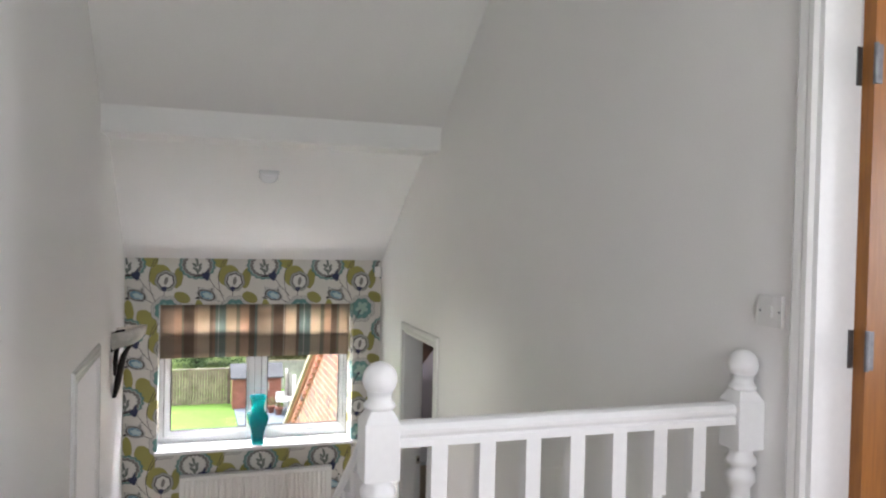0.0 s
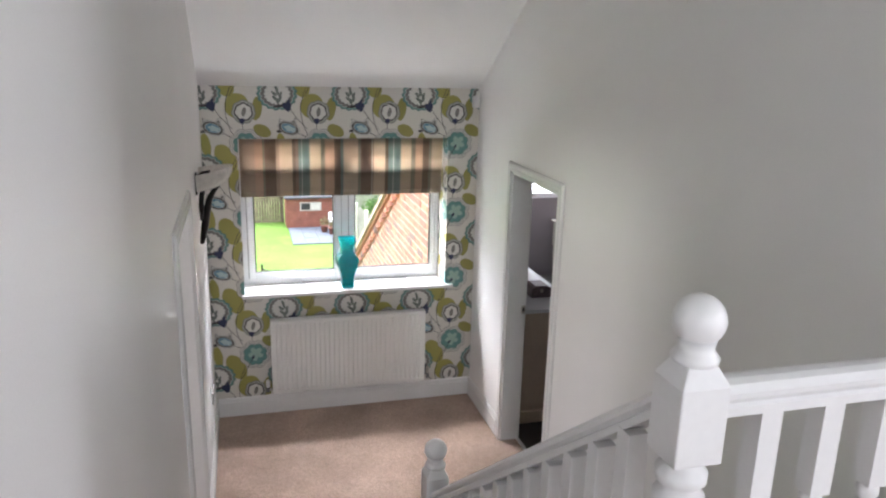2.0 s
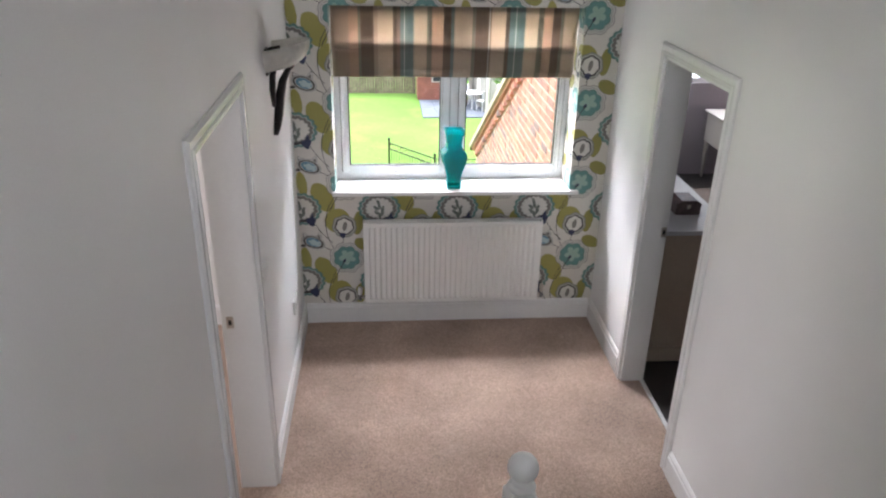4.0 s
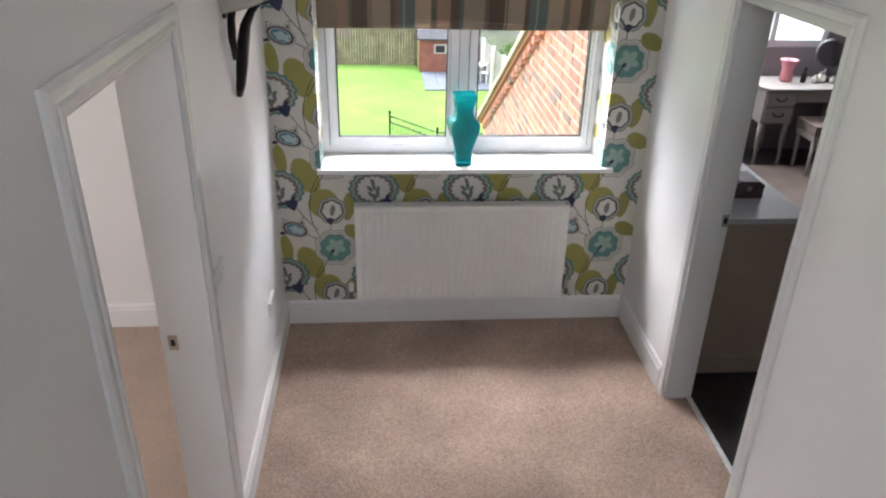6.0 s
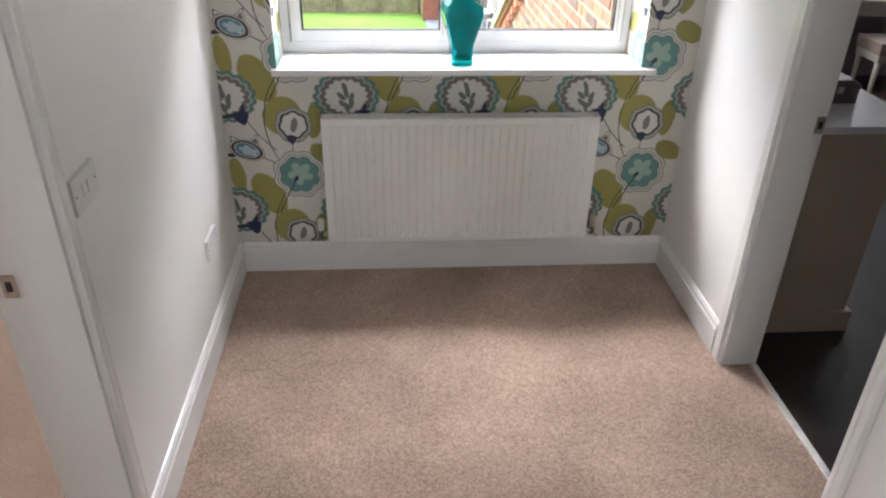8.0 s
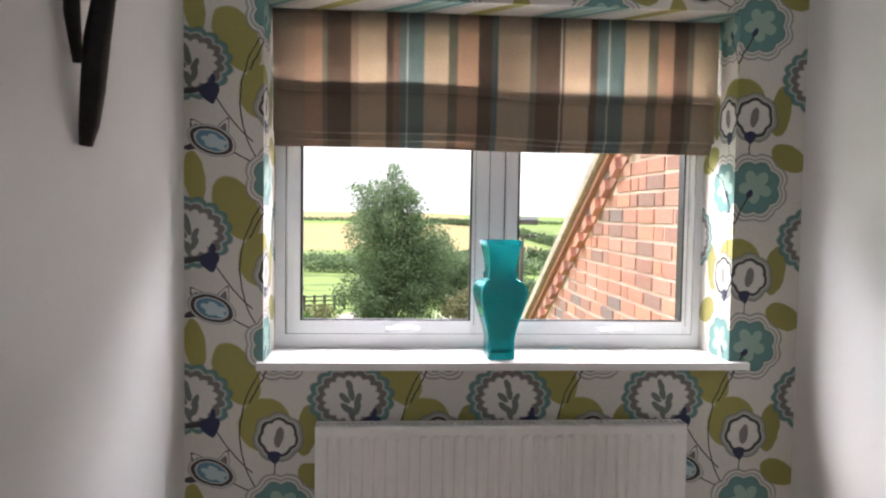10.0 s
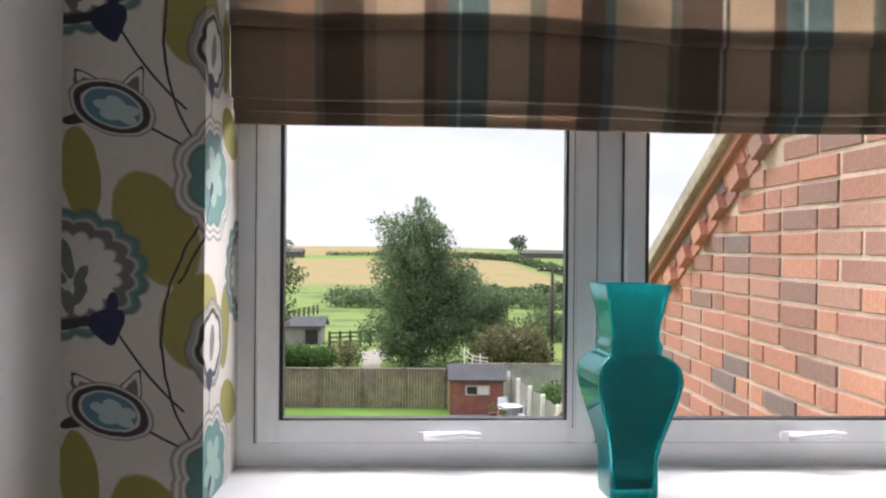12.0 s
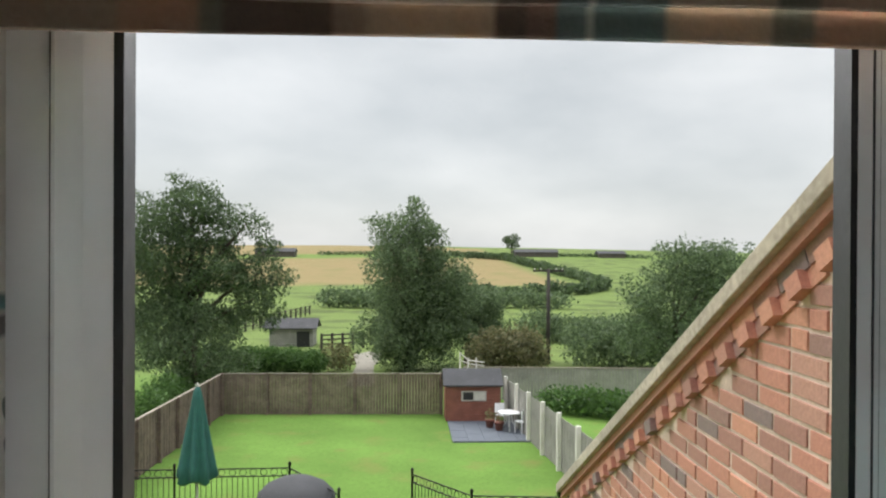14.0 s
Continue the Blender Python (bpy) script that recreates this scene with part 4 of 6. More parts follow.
# ---- things in the hall ----
def radiator():
    x0, x1, z0, z1, yf = 0.428, 1.634, 0.193, 0.797, -0.102
    ob = thing("radiator", "white enamelled panel radiator under the window", "radiator", (1.03, -0.05, z0))
    n = 31
    prof = []
    pitch = (x1 - x0 - 0.07) / n
    prof.append((x0 + 0.004, yf + 0.004))
    for i in range(n):
        a = x0 + 0.035 + i * pitch
        prof += [(a, yf + 0.001), (a + pitch * 0.22, yf + 0.010), (a + pitch * 0.5, yf + 0.010), (a + pitch * 0.72, yf + 0.001)]
    prof.append((x1 - 0.004, yf + 0.004))
    bm = bmesh.new()
    zs = ((z0, 0.010), (z0 + 0.010, 0.0), (z0 + 0.028, 0.0), (z0 + 0.040, 1.0), (z1 - 0.040, 1.0), (z1 - 0.028, 0.0), (z1 - 0.006, 0.0), (z1, 0.004))
    rows = []
    for z, k in zs:
        if k == 1.0:
            rows.append([bm.verts.new((x, y, z)) for x, y in prof])
        else:
            rows.append([bm.verts.new((x, yf + k, z)) for x, y in prof])
    for a, b in zip(rows, rows[1:]):
        for i in range(len(prof) - 1):
            bm.faces.new((a[i], a[i + 1], b[i + 1], b[i]))
    part("front_panel", bm, RADIATOR, ob)
    part("back_panel", boxes((x0 + 0.01, -0.042, z0 + 0.01, x1 - 0.01, -0.030, z1 - 0.01)), RADIATOR, ob)
    for x in (x0, x1 - 0.004):
        part("side_cover", boxes((x, yf + 0.004, z0 + 0.02, x + 0.004, -0.032, z1)), RADIATOR, ob, "", False, 0.001)
    gr = part("top_grille", boxes((x0 + 0.004, yf + 0.006, z1 - 0.006, x1 - 0.004, yf + 0.014, z1 - 0.001), (x0 + 0.004, -0.040, z1 - 0.006, x1 - 0.004, -0.032, z1 - 0.001)), RADIATOR, ob)
    slat = boxes((x0 + 0.006, yf + 0.014, z1 - 0.005, x0 + 0.012, -0.040, z1 - 0.002))
    one = part("slat", slat, RADIATOR, gr)
    for i in range(1, 60):
        s = one.copy()
        scene.collection.objects.link(s)
        s.parent = gr
        s.location.x = i * 0.0199
    for x in (x0 + 0.2, x1 - 0.2):
        part("wall_bracket", boxes((x - 0.02, -0.031, z0 + 0.08, x + 0.02, 0.0, z1 - 0.08)), STEEL, ob)
    for side, x in ((-1, x0), (1, x1)):
        v = part("valve", tube([(x - side * 0.005, -0.062, z0 + 0.03), (x + side * 0.034, -0.062, z0 + 0.03)], 0.012, 10), CHROME, ob, "chrome radiator valve", True)
        part("pipe", tube([(x + side * 0.034, -0.062, z0 + 0.018), (x + side * 0.034, -0.05, z0 + 0.012), (x + side * 0.034, 0.0, z0 + 0.012)], 0.0075, 8), CHROME, v, "", True)
        part("valve_body", lathe([(0.010, z0 + 0.008), (0.014, z0 + 0.014), (0.014, z0 + 0.044), (0.010, z0 + 0.05)], x + side * 0.034, -0.062, 12), STEEL, v, "", True)
        cap = part("valve_cap", lathe([(0.012, z0 + 0.05), (0.015, z0 + 0.056), (0.016, z0 + 0.10), (0.011, z0 + 0.108)], x + side * 0.034, -0.062, 14), PLASTIC if side < 0 else CHROME, v, "white plastic valve cap" if side < 0 else "", True)
    return ob


radiator()


def vase():
    """Square glass vase: rings of squares with rounded corners, thick wall."""
    ob = thing("vase", "tall teal glass vase with a square flared neck", "vase", (1.032, 0.062, 0.985))
    outer = [(0.050, 0.0), (0.0535, 0.003), (0.054, 0.02), (0.0535, 0.06), (0.0545, 0.08), (0.061, 0.108), (0.074, 0.148), (0.086, 0.185), (0.0935, 0.215), (0.0945, 0.230), (0.090, 0.249), (0.079, 0.262), (0.062, 0.270), (0.0565, 0.274),
             (0.0595, 0.280), (0.0600, 0.288), (0.0550, 0.296), (0.0540, 0.304), (0.057, 0.330), (0.0645, 0.368), (0.0735, 0.402)]
    bm = bmesh.new()
    t = radians(5)

    def ring(r, z):
        w, d, c = r * 0.86, r * 0.74, 0.006
        pts = []
        for k, (sx, sy) in enumerate(((1, 1), (-1, 1), (-1, -1), (1, -1))):
            ox, oy = sx * (w - c), sy * (d - c)
            arc = [(ox + c * math.cos(a), oy + c * math.sin(a)) for a in [math.pi / 2 * (k + f / 3) for f in range(4)]]
            first, last = arc[0], arc[-1]
            inset = 0.004
            if k % 2 == 0:
                pts += [(first[0], first[1] - sy * inset)] + arc + [(last[0] - sx * inset, last[1]), (0, last[1])]
            else:
                pts += [(first[0] - sx * inset, first[1])] + arc + [(last[0], last[1] - sy * inset), (last[0], 0)]
        return [bm.verts.new((1.032 + x * math.cos(t) - y * math.sin(t), 0.062 + x * math.sin(t) + y * math.cos(t), 0.985 + z)) for x, y in pts]
    rings = [ring(r, z) for r, z in outer]
    rings += [ring(r - 0.006, z) for r, z in reversed(outer[3:])] + [ring(0.043, 0.022)]
    seg = len(rings[0])
    for a, b in zip(rings, rings[1:]):
        for i in range(seg):
            j = (i + 1) % seg
            bm.faces.new((a[i], a[j], b[j], b[i]))
    bm.faces.new(rings[0][::-1])
    bm.faces.new(rings[-1])
    bmesh.ops.recalc_face_normals(bm, faces=bm.faces[:])
    part("vase_body", bm, TEAL, ob, "", True)


vase()


def roman_blind():
    ob = thing("roman_blind", "striped brown, tan and sea-green roman blind, half raised", "blind", (1.03, 0.15, WZ1))
    x0, x1 = 0.256, 1.806

    def sheet(profile, thick, sag, phase):
        bm = bmesh.new()
        cols = 60
        grid = []
        for i in range(cols + 1):
            u = i / cols
            x = x0 + (x1 - x0) * u
            row = []
            for k, (y, z) in enumerate(profile):
                w = k / (len(profile) - 1)
                dz = sag * w * math.sin(3.1 * u + phase) + 0.5 * sag * w * math.sin(11 * u + phase * 2)
                dy = 0.003 * w * math.sin(7 * u + phase + z * 9)
                row.append(bm.verts.new((x, y + dy, z + dz)))
            grid.append(row)
        for a, b in zip(grid, grid[1:]):
            for k in range(len(profile) - 1):
                bm.faces.new((a[k], b[k], b[k + 1], a[k + 1]))
        bmesh.ops.solidify(bm, geom=bm.faces[:], thickness=thick)
        return bm
    def drop(y, top, bottom, lean=0.006, curl=0.006):
        """A flat hang of cloth that turns back on itself in a tight round edge."""
        prof = [(y + lean * f, top + (bottom + curl + 0.004 - top) * f) for f in (0, 0.3, 0.6, 0.85, 0.95, 1.0)]
        e = y + lean
        prof += [(e + curl - curl * math.cos(a), bottom + curl - curl * math.sin(a)) for a in (0.0, 0.5, 1.0, 1.57, 2.2, 2.8)]
        return prof + [(e + 2 * curl + 0.002, bottom + 0.03)]
    part("upper_drop", sheet(drop(0.135, WZ1 - 0.004, 1.878, 0.004, 0.006), 0.002, 0.020, 1.9), BLIND, ob, "", True)
    part("fold", sheet(drop(0.150, 1.892, 1.740, 0.006, 0.006), 0.002, 0.014, 1.8), BLIND, ob, "", True)
    # added hidden sheet blocks light from behind, so the folds look darker
    part("lining", sheet([(0.166, 1.90), (0.168, 1.82), (0.170, 1.765)], 0.002, 0.004, 1.8), BACKING, ob, "added sheet behind the folds, blocking light through them")
    part("fold", sheet(drop(0.172, 1.77, 1.718, 0.002, 0.004), 0.002, 0.009, 1.5), BLIND, ob, "", True)
    part("bottom_hem", sheet(drop(0.183, 1.755, 1.698, 0.0, 0.003), 0.002, 0.004, 2.2), BLIND, ob, "", True)
    part("head_rail", boxes((x0, 0.142, WZ1 - 0.035, x1, 0.178, WZ1 - 0.001)), SATIN, ob)
    part("cord", tube([(x1 - 0.006, 0.20, WZ1 - 0.03), (x1 - 0.004, 0.19, 1.66), (x1 + 0.002, 0.08, 1.60), (x1 + 0.002, 0.03, 1.52), (x1 + 0.002, 0.03, 1.20)], 0.0013, 6), IRON, ob, "thin dark pull cord")


roman_blind()


def sconce():
    ob = thing("wall_light", "wall uplighter with white alabaster bowl and dark iron leaf arm", "wall light", (0.0, -0.86, 2.0))
    bm = bmesh.new()
    cy, cz, R = -0.86, 2.055, 0.15
    rings = []
    for k in range(0, 9):
        f = k / 8
        r, z = 0.03 + (R - 0.03) * math.sin(f * math.pi / 2) ** 0.8, cz - 0.105 + 0.12 * f ** 2.0
        rings.append([(r * math.sin(math.pi * i / 18), r * math.cos(math.pi * i / 18), z) for i in range(19)])
    vs = [[bm.verts.new((0.010 + 1.4 * x, cy + y, z + 0.035 * (x / R))) for x, y, z in r] for r in rings]
    for a, b in zip(vs, vs[1:]):
        for i in range(18):
            bm.faces.new((a[i], a[i + 1], b[i + 1], b[i]))
    bmesh.ops.solidify(bm, geom=bm.faces[:], thickness=0.005)
    part("bowl", bm, ALABASTER, ob, "white alabaster glass bowl", True)
    part("back_plate", boxes((0.0, cy - 0.035, 1.93, 0.010, cy + 0.035, 2.06)), IRON, ob, "", False, 0.003)
    part("cradle", tube([(0.012 + 1.42 * 0.11 * math.sin(math.pi * i / 14), cy + 0.11 * math.cos(math.pi * i / 14), cz - 0.062 + 0.026 * math.sin(math.pi * i / 14)) for i in range(15)], 0.006, 8), IRON, ob, "dark iron cradle under the bowl", True)
    part("scroll", tube([(0.02, cy - 0.125, cz + 0.01), (0.05, cy - 0.15, cz + 0.03), (0.09, cy - 0.14, cz + 0.035), (0.085, cy - 0.125, cz + 0.02)], [0.006, 0.008, 0.008, 0.005], 8), IRON, ob, "", True)
    part("arm", tube([(0.135, cy - 0.01, 1.985), (0.105, cy - 0.005, 1.955), (0.075, cy + 0.005, 1.90), (0.055, cy + 0.02, 1.82), (0.038, cy + 0.04, 1.72), (0.024, cy + 0.055, 1.65), (0.014, cy + 0.062, 1.607)],
                     [0.014, 0.021, 0.026, 0.028, 0.026, 0.022, 0.015], 12, None, 0.7), IRON, ob, "dark iron curved leaf arm", True)
    part("arm", tube([(0.05, cy - 0.06, 1.985), (0.035, cy - 0.055, 1.94), (0.026, cy - 0.03, 1.86), (0.022, cy + 0.005, 1.77)], [0.012, 0.016, 0.016, 0.010], 8), IRON, ob, "", True)


sconce()


def smoke_alarm():
    y = -0.985
    z = ceil_z(y)
    ob = thing("smoke_alarm", "round white smoke alarm on the sloping ceiling", "smoke alarm", (1.0, y, z))
    tilt = Matrix.Translation((1.0, y, z)) @ Euler((math.atan(0.664) + math.pi, 0, 0)).to_matrix().to_4x4()
    bm = lathe([(0.070, 0.0), (0.070, 0.014)], 0, 0, 28)
    bm.transform(tilt)
    part("base_plate", bm, UPVC, ob, "", True)
    bm = lathe([(0.062, 0.014), (0.065, 0.020), (0.063, 0.060), (0.054, 0.074), (0.020, 0.078)], 0, 0, 28)
    bm.transform(tilt)
    part("cover", bm, UPVC, ob, "", True)
    for r in ((-0.022, -0.020, 0.076, -0.012, -0.014, 0.0785), (0.008, -0.020, 0.076, 0.020, -0.014, 0.0785), (-0.004, 0.01, 0.077, 0.004, 0.014, 0.0795)):
        bm = boxes(r)
        bm.transform(tilt)
        part("slot", bm, GASKET, ob)


smoke_alarm()


def plate(name, label, category, face, y, z, w, h, out, rockers):
    """A wall plate; face: the wall's x, out: the side it faces."""
    ob = thing(name, label, category, (face, y, z))
    a, b = sorted((face, face + out * 0.013))
    part("face_plate", boxes((a, y - w / 2, z - h / 2, b, y + w / 2, z + h / 2)), PLASTIC, ob, "", False, 0.003)
    for dy, dz, rw, rh in rockers:
        a, b = sorted((face + out * 0.0125, face + out * 0.0165))
        part("rocker", boxes((a, y + dy - rw / 2, z + dz - rh / 2, b, y + dy + rw / 2, z + dz + rh / 2)), PLASTIC, ob, "", False, 0.001)
    for dy in (-w * 0.41, w * 0.41):
        a, b = sorted((face + out * 0.0125, face + out * 0.0138))
        bm = boxes((a, y + dy - 0.003, z - 0.003, b, y + dy + 0.003, z + 0.003))
        part("screw", bm, STEEL, ob)
    return ob


plate("light_switch", "white plastic double light switch", "light switch", 0.0, -1.475, 1.14, 0.145, 0.086, 1, ((-0.016, 0, 0.02, 0.03), (0.016, 0, 0.02, 0.03)))
plate("power_socket", "white plastic switched wall socket", "socket", 0.0, -0.50, 0.432, 0.146, 0.086, 1, ((-0.045, 0.02, 0.012, 0.02), (0.045, 0.02, 0.012, 0.02)))
plate("light_switch", "white plastic single light switch beside the landing door", "light switch", W, -4.597, 2.57, 0.086, 0.086, -1, ((0, 0, 0.018, 0.03),))
sensor = thing("alarm_sensor", "small white alarm sensor in the ceiling corner", "sensor", (W - 0.03, -0.03, 2.42))
part("sensor_body", prism([(W - 0.060, -0.001), (W - 0.004, -0.001), (W - 0.001, -0.03), (W - 0.022, -0.055), (W - 0.055, -0.03)], "z", 2.39, 2.475), PLASTIC, sensor, "", False, 0.004)
part("lens", boxes((W - 0.046, -0.048, 2.405, W - 0.026, -0.040, 2.43)), PLASTIC, sensor)

# ---- things in the bedroom ----
chest = thing("chest_of_drawers", "taupe painted chest of drawers with a white top", "chest of drawers", (2.45, 0.1, 0.0))
part("carcass", boxes((2.24, -0.595, 0.10, 2.665, 0.55, 0.915)), TAUPE, chest, "", False, 0.004)
part("plinth", boxes((2.22, -0.612, 0.0, 2.69, 0.565, 0.10)), TAUPE, chest, "", False, 0.012)
part("top", boxes((2.20, -0.625, 0.916, 2.715, 0.60, 0.945)), WHITETOP, chest, "white lacquered top", False, 0.006)
for i in range(3):
    d = part("drawer", boxes((2.666, -0.56, 0.135 + i * 0.245, 2.682, 0.52, 0.365 + i * 0.245)), TAUPE, chest, "", False, 0.003)
    for y in (-0.3, 0.25):
        part("knob", tube([(2.682, y, 0.25 + i * 0.245), (2.71, y, 0.25 + i * 0.245)], [0.008, 0.015], 10), STEEL, d, "", True)
bx = thing("jewellery_box", "small mauve-brown box with rounded edges on the chest", "box", (2.49, -0.30, 0.946))
part("box_body", boxes((2.42, -0.37, 0.946, 2.58, -0.22, 1.005)), DARKBOX, bx, "", False, 0.012)
part("lid", prism([(2.415, 1.006), (2.585, 1.006), (2.58, 1.022), (2.55, 1.042), (2.45, 1.042), (2.42, 1.022)], "y", -0.375, -0.215), DARKBOX, bx, "", False, 0.005)
part("clasp", boxes((2.49, -0.379, 0.990, 2.51, -0.37, 1.015)), CHROME, bx)
rug = tagged(part("rug", boxes((3.0, 1.20, -0.0035, 5.2, 2.6, 0.010)), RUG, None, "", False, 0.004), "beige pile rug on the dark floor", "rug")

table = thing("dressing_table", "cream painted kidney dressing table with drawers", "dressing table", (4.6, 2.75, 0.0))
TX0, TX1, TY0, TY1 = 4.05, 5.25, 2.56, 3.05
part("tabletop", prism([(TX0 + 0.06, TY0), (TX1 - 0.06, TY0), (TX1, TY0 + 0.08), (TX1, TY1), (TX0, TY1), (TX0, TY0 + 0.08)], "z", 0.73, 0.755), CREAM, table, "", False, 0.008)
part("apron", boxes((TX0 + 0.34, TY0 + 0.04, 0.62, TX1 - 0.34, TY1 - 0.02, 0.729)), CREAM, table)
for a in (TX0 + 0.03, TX1 - 0.33):
    p = part("pedestal", boxes((a, TY0 + 0.035, 0.42, a + 0.30, TY1 - 0.02, 0.729)), CREAM, table, "", False, 0.004)
    for z in (0.445, 0.59):
        d = part("drawer", boxes((a + 0.02, TY0 + 0.022, z, a + 0.28, TY0 + 0.034, z + 0.125)), CREAM, p, "", False, 0.003)
        part("handle", tube([(a + 0.10, TY0 + 0.02, z + 0.075), (a + 0.12, TY0 + 0.004, z + 0.05), (a + 0.18, TY0 + 0.004, z + 0.05), (a + 0.20, TY0 + 0.02, z + 0.075)], 0.006, 8), IRON, p, "dark drop handle", True)
    for x in (a + 0.03, a + 0.27):
        for y in (TY0 + 0.06, TY1 - 0.05):
            part("leg", tube([(x, y, 0.0), (x + 0.006, y, 0.10), (x - 0.004, y, 0.28), (x, y, 0.425)], [0.014, 0.016, 0.022, 0.028], 10), CREAM, table, "", True)
stool = thing("stool", "cream stool with a pale upholstered seat", "stool", (4.66, 2.42, 0.0))
part("seat", boxes((4.44, 2.27, 0.40, 4.90, 2.60, 0.49)), RUG, stool, "pale padded seat", False, 0.03)
part("seat_frame", boxes((4.45, 2.28, 0.34, 4.89, 2.59, 0.40)), CREAM, stool, "", False, 0.004)
for x in (4.475, 4.865):
    for y in (2.305, 2.565):
        part("leg", tube([(x, y, 0.0), (x, y, 0.15), (x, y, 0.345)], [0.013, 0.016, 0.022], 10), CREAM, stool, "", True)
pv = thing("pink_vase", "pink ceramic cup on the dressing table", "vase", (4.38, 2.86, 0.755))
part("cup", lathe([(0.045, 0.756), (0.06, 0.77), (0.055, 0.83), (0.05, 0.87), (0.07, 0.93), (0.085, 0.955), (0.076, 0.955), (0.045, 0.87), (0.045, 0.79)], 4.38, 2.86, 20), PINK, pv, "", True)
bt = thing("bottle", "small black bottle on the dressing table", "bottle", (4.52, 2.80, 0.755))
part("bottle_body", lathe([(0.022, 0.756), (0.024, 0.765), (0.024, 0.84), (0.012, 0.85), (0.012, 0.86)], 4.52, 2.80, 14), GASKET, bt, "", True)
part("cap", lathe([(0.014, 0.861), (0.014, 0.895), (0.010, 0.90)], 4.52, 2.80, 12), GASKET, bt, "", True)
for i, (x, y, s) in enumerate(((4.63, 2.79, 0.03), (4.71, 2.83, 0.04), (4.80, 2.78, 0.028))):
    j = thing("glass_jar", "small clear glass trinket jar", "jar", (x, y, 0.755), "trinket jars")
    part("jar", lathe([(s * 0.8, 0.756), (s, 0.77), (s, 0.756 + s * 1.4), (s * 0.7, 0.756 + s * 1.8)], x, y, 14), ALABASTER, j, "", True)
    part("lid", lathe([(s * 0.75, 0.757 + s * 1.8), (s * 0.5, 0.757 + s * 2.2), (s * 0.15, 0.757 + s * 2.4)], x, y, 14), CHROME, j, "", True)
mi = thing("vanity_mirror", "round tilting vanity mirror in a grey frame", "mirror", (4.78, 2.90, 0.755))
bm = lathe([(0.13, 0.0), (0.135, 0.006), (0.135, 0.016), (0.13, 0.02)], 0, 0, 28)
bm.transform(Matrix.Translation((4.78, 2.90, 1.00)) @ Euler((radians(80), 0, radians(-12))).to_matrix().to_4x4())
part("frame", bm, STEEL, mi, "", True)
bm = lathe([(0.118, 0.0205), (0.118, 0.0215)], 0, 0, 28)
bm.transform(Matrix.Translation((4.78, 2.90, 1.00)) @ Euler((radians(80), 0, radians(-12))).to_matrix().to_4x4())
part("glass", bm, MIRROR, mi, "mirror glass")
part("stem", lathe([(0.07, 0.756), (0.07, 0.764), (0.012, 0.775), (0.010, 0.87)], 4.78, 2.90, 16), STEEL, mi, "", True)

# ---- outdoors: ground ----
indoors = set(scene.objects)


def land_z(x, y):
    if y < 95:
        return GRND
    f = min((y - 95) / 240, 1.25)
    z = GRND + 11.6 * f ** 1.5
    return z + 1.3 * math.sin(x * 0.011 + 0.6) * f - 0.012 * max(x, 0) * f


def ground():
    xs = [-1500, -700, -350] + [-220 + 20 * i for i in range(25)] + [320, 420, 700, 1500]
    ys = [-400, -60, 0, 40, 80] + [95 + 8 * i for i in range(38)] + [420, 600, 1200, 4000]
    verts = [(x, y, land_z(x, y)) for y in ys for x in xs]
    n = len(xs)
    faces = [(r * n + c, r * n + c + 1, (r + 1) * n + c + 1, (r + 1) * n + c) for r in range(len(ys) - 1) for c in range(n - 1)]
    me = bpy.data.meshes.new("ground")
    me.from_pydata(verts, [], faces)
    me.materials.append(GROUND)
    for p in me.polygons:
        p.use_smooth = True
    tagged(new("ground", me), "green lawn and fields rising to a hill", "ground", "", "structure")


ground()


def raw_mesh(name, verts, faces, mat, parent=None, smooth=False):
    me = bpy.data.meshes.new(name)
    me.from_pydata(verts, [], faces)
    me.materials.append(mat)
    if smooth:
        for p in me.polygons:
            p.use_smooth = True
    ob = new(name, me)
    if parent is not None:
        ob.parent = parent
        ob.matrix_parent_inverse = Matrix.Translation(-parent.location)
    return ob


def leaf_cloud(rng, blobs, count, size):
    """Small tilted leaf sprays scattered in and on lumps (centre, radii)."""
    verts, faces = [], []
    weights = [b[1][0] * b[1][1] * b[1][2] for b in blobs]
    total = sum(weights)
    for (c, rad), w in zip(blobs, weights):
        for _ in range(max(6, int(count * w / total))):
            a, t = rng.uniform(0, 2 * math.pi), rng.uniform(-1, 1)
            k = min(1.3, abs(rng.gauss(0.80, 0.20)))
            s = math.sqrt(1 - t * t)
            p = Vector((c[0] + rad[0] * k * s * math.cos(a), c[1] + rad[1] * k * s * math.sin(a), c[2] + rad[2] * k * t))
            d = Vector((rng.gauss(0, 1), rng.gauss(0, 1), rng.gauss(0, 0.8))).normalized()
            e = d.orthogonal().normalized()
            e = (Matrix.Rotation(rng.uniform(0, 6.28), 3, d) @ e)
            f = d.cross(e)
            h = size * rng.uniform(0.5, 1.25)
            b = len(verts)
            verts += [tuple(p - e * h), tuple(p + f * h * 0.45), tuple(p + e * h), tuple(p - f * h * 0.45)]
            faces.append((b, b + 1, b + 2, b + 3))
    return verts, faces


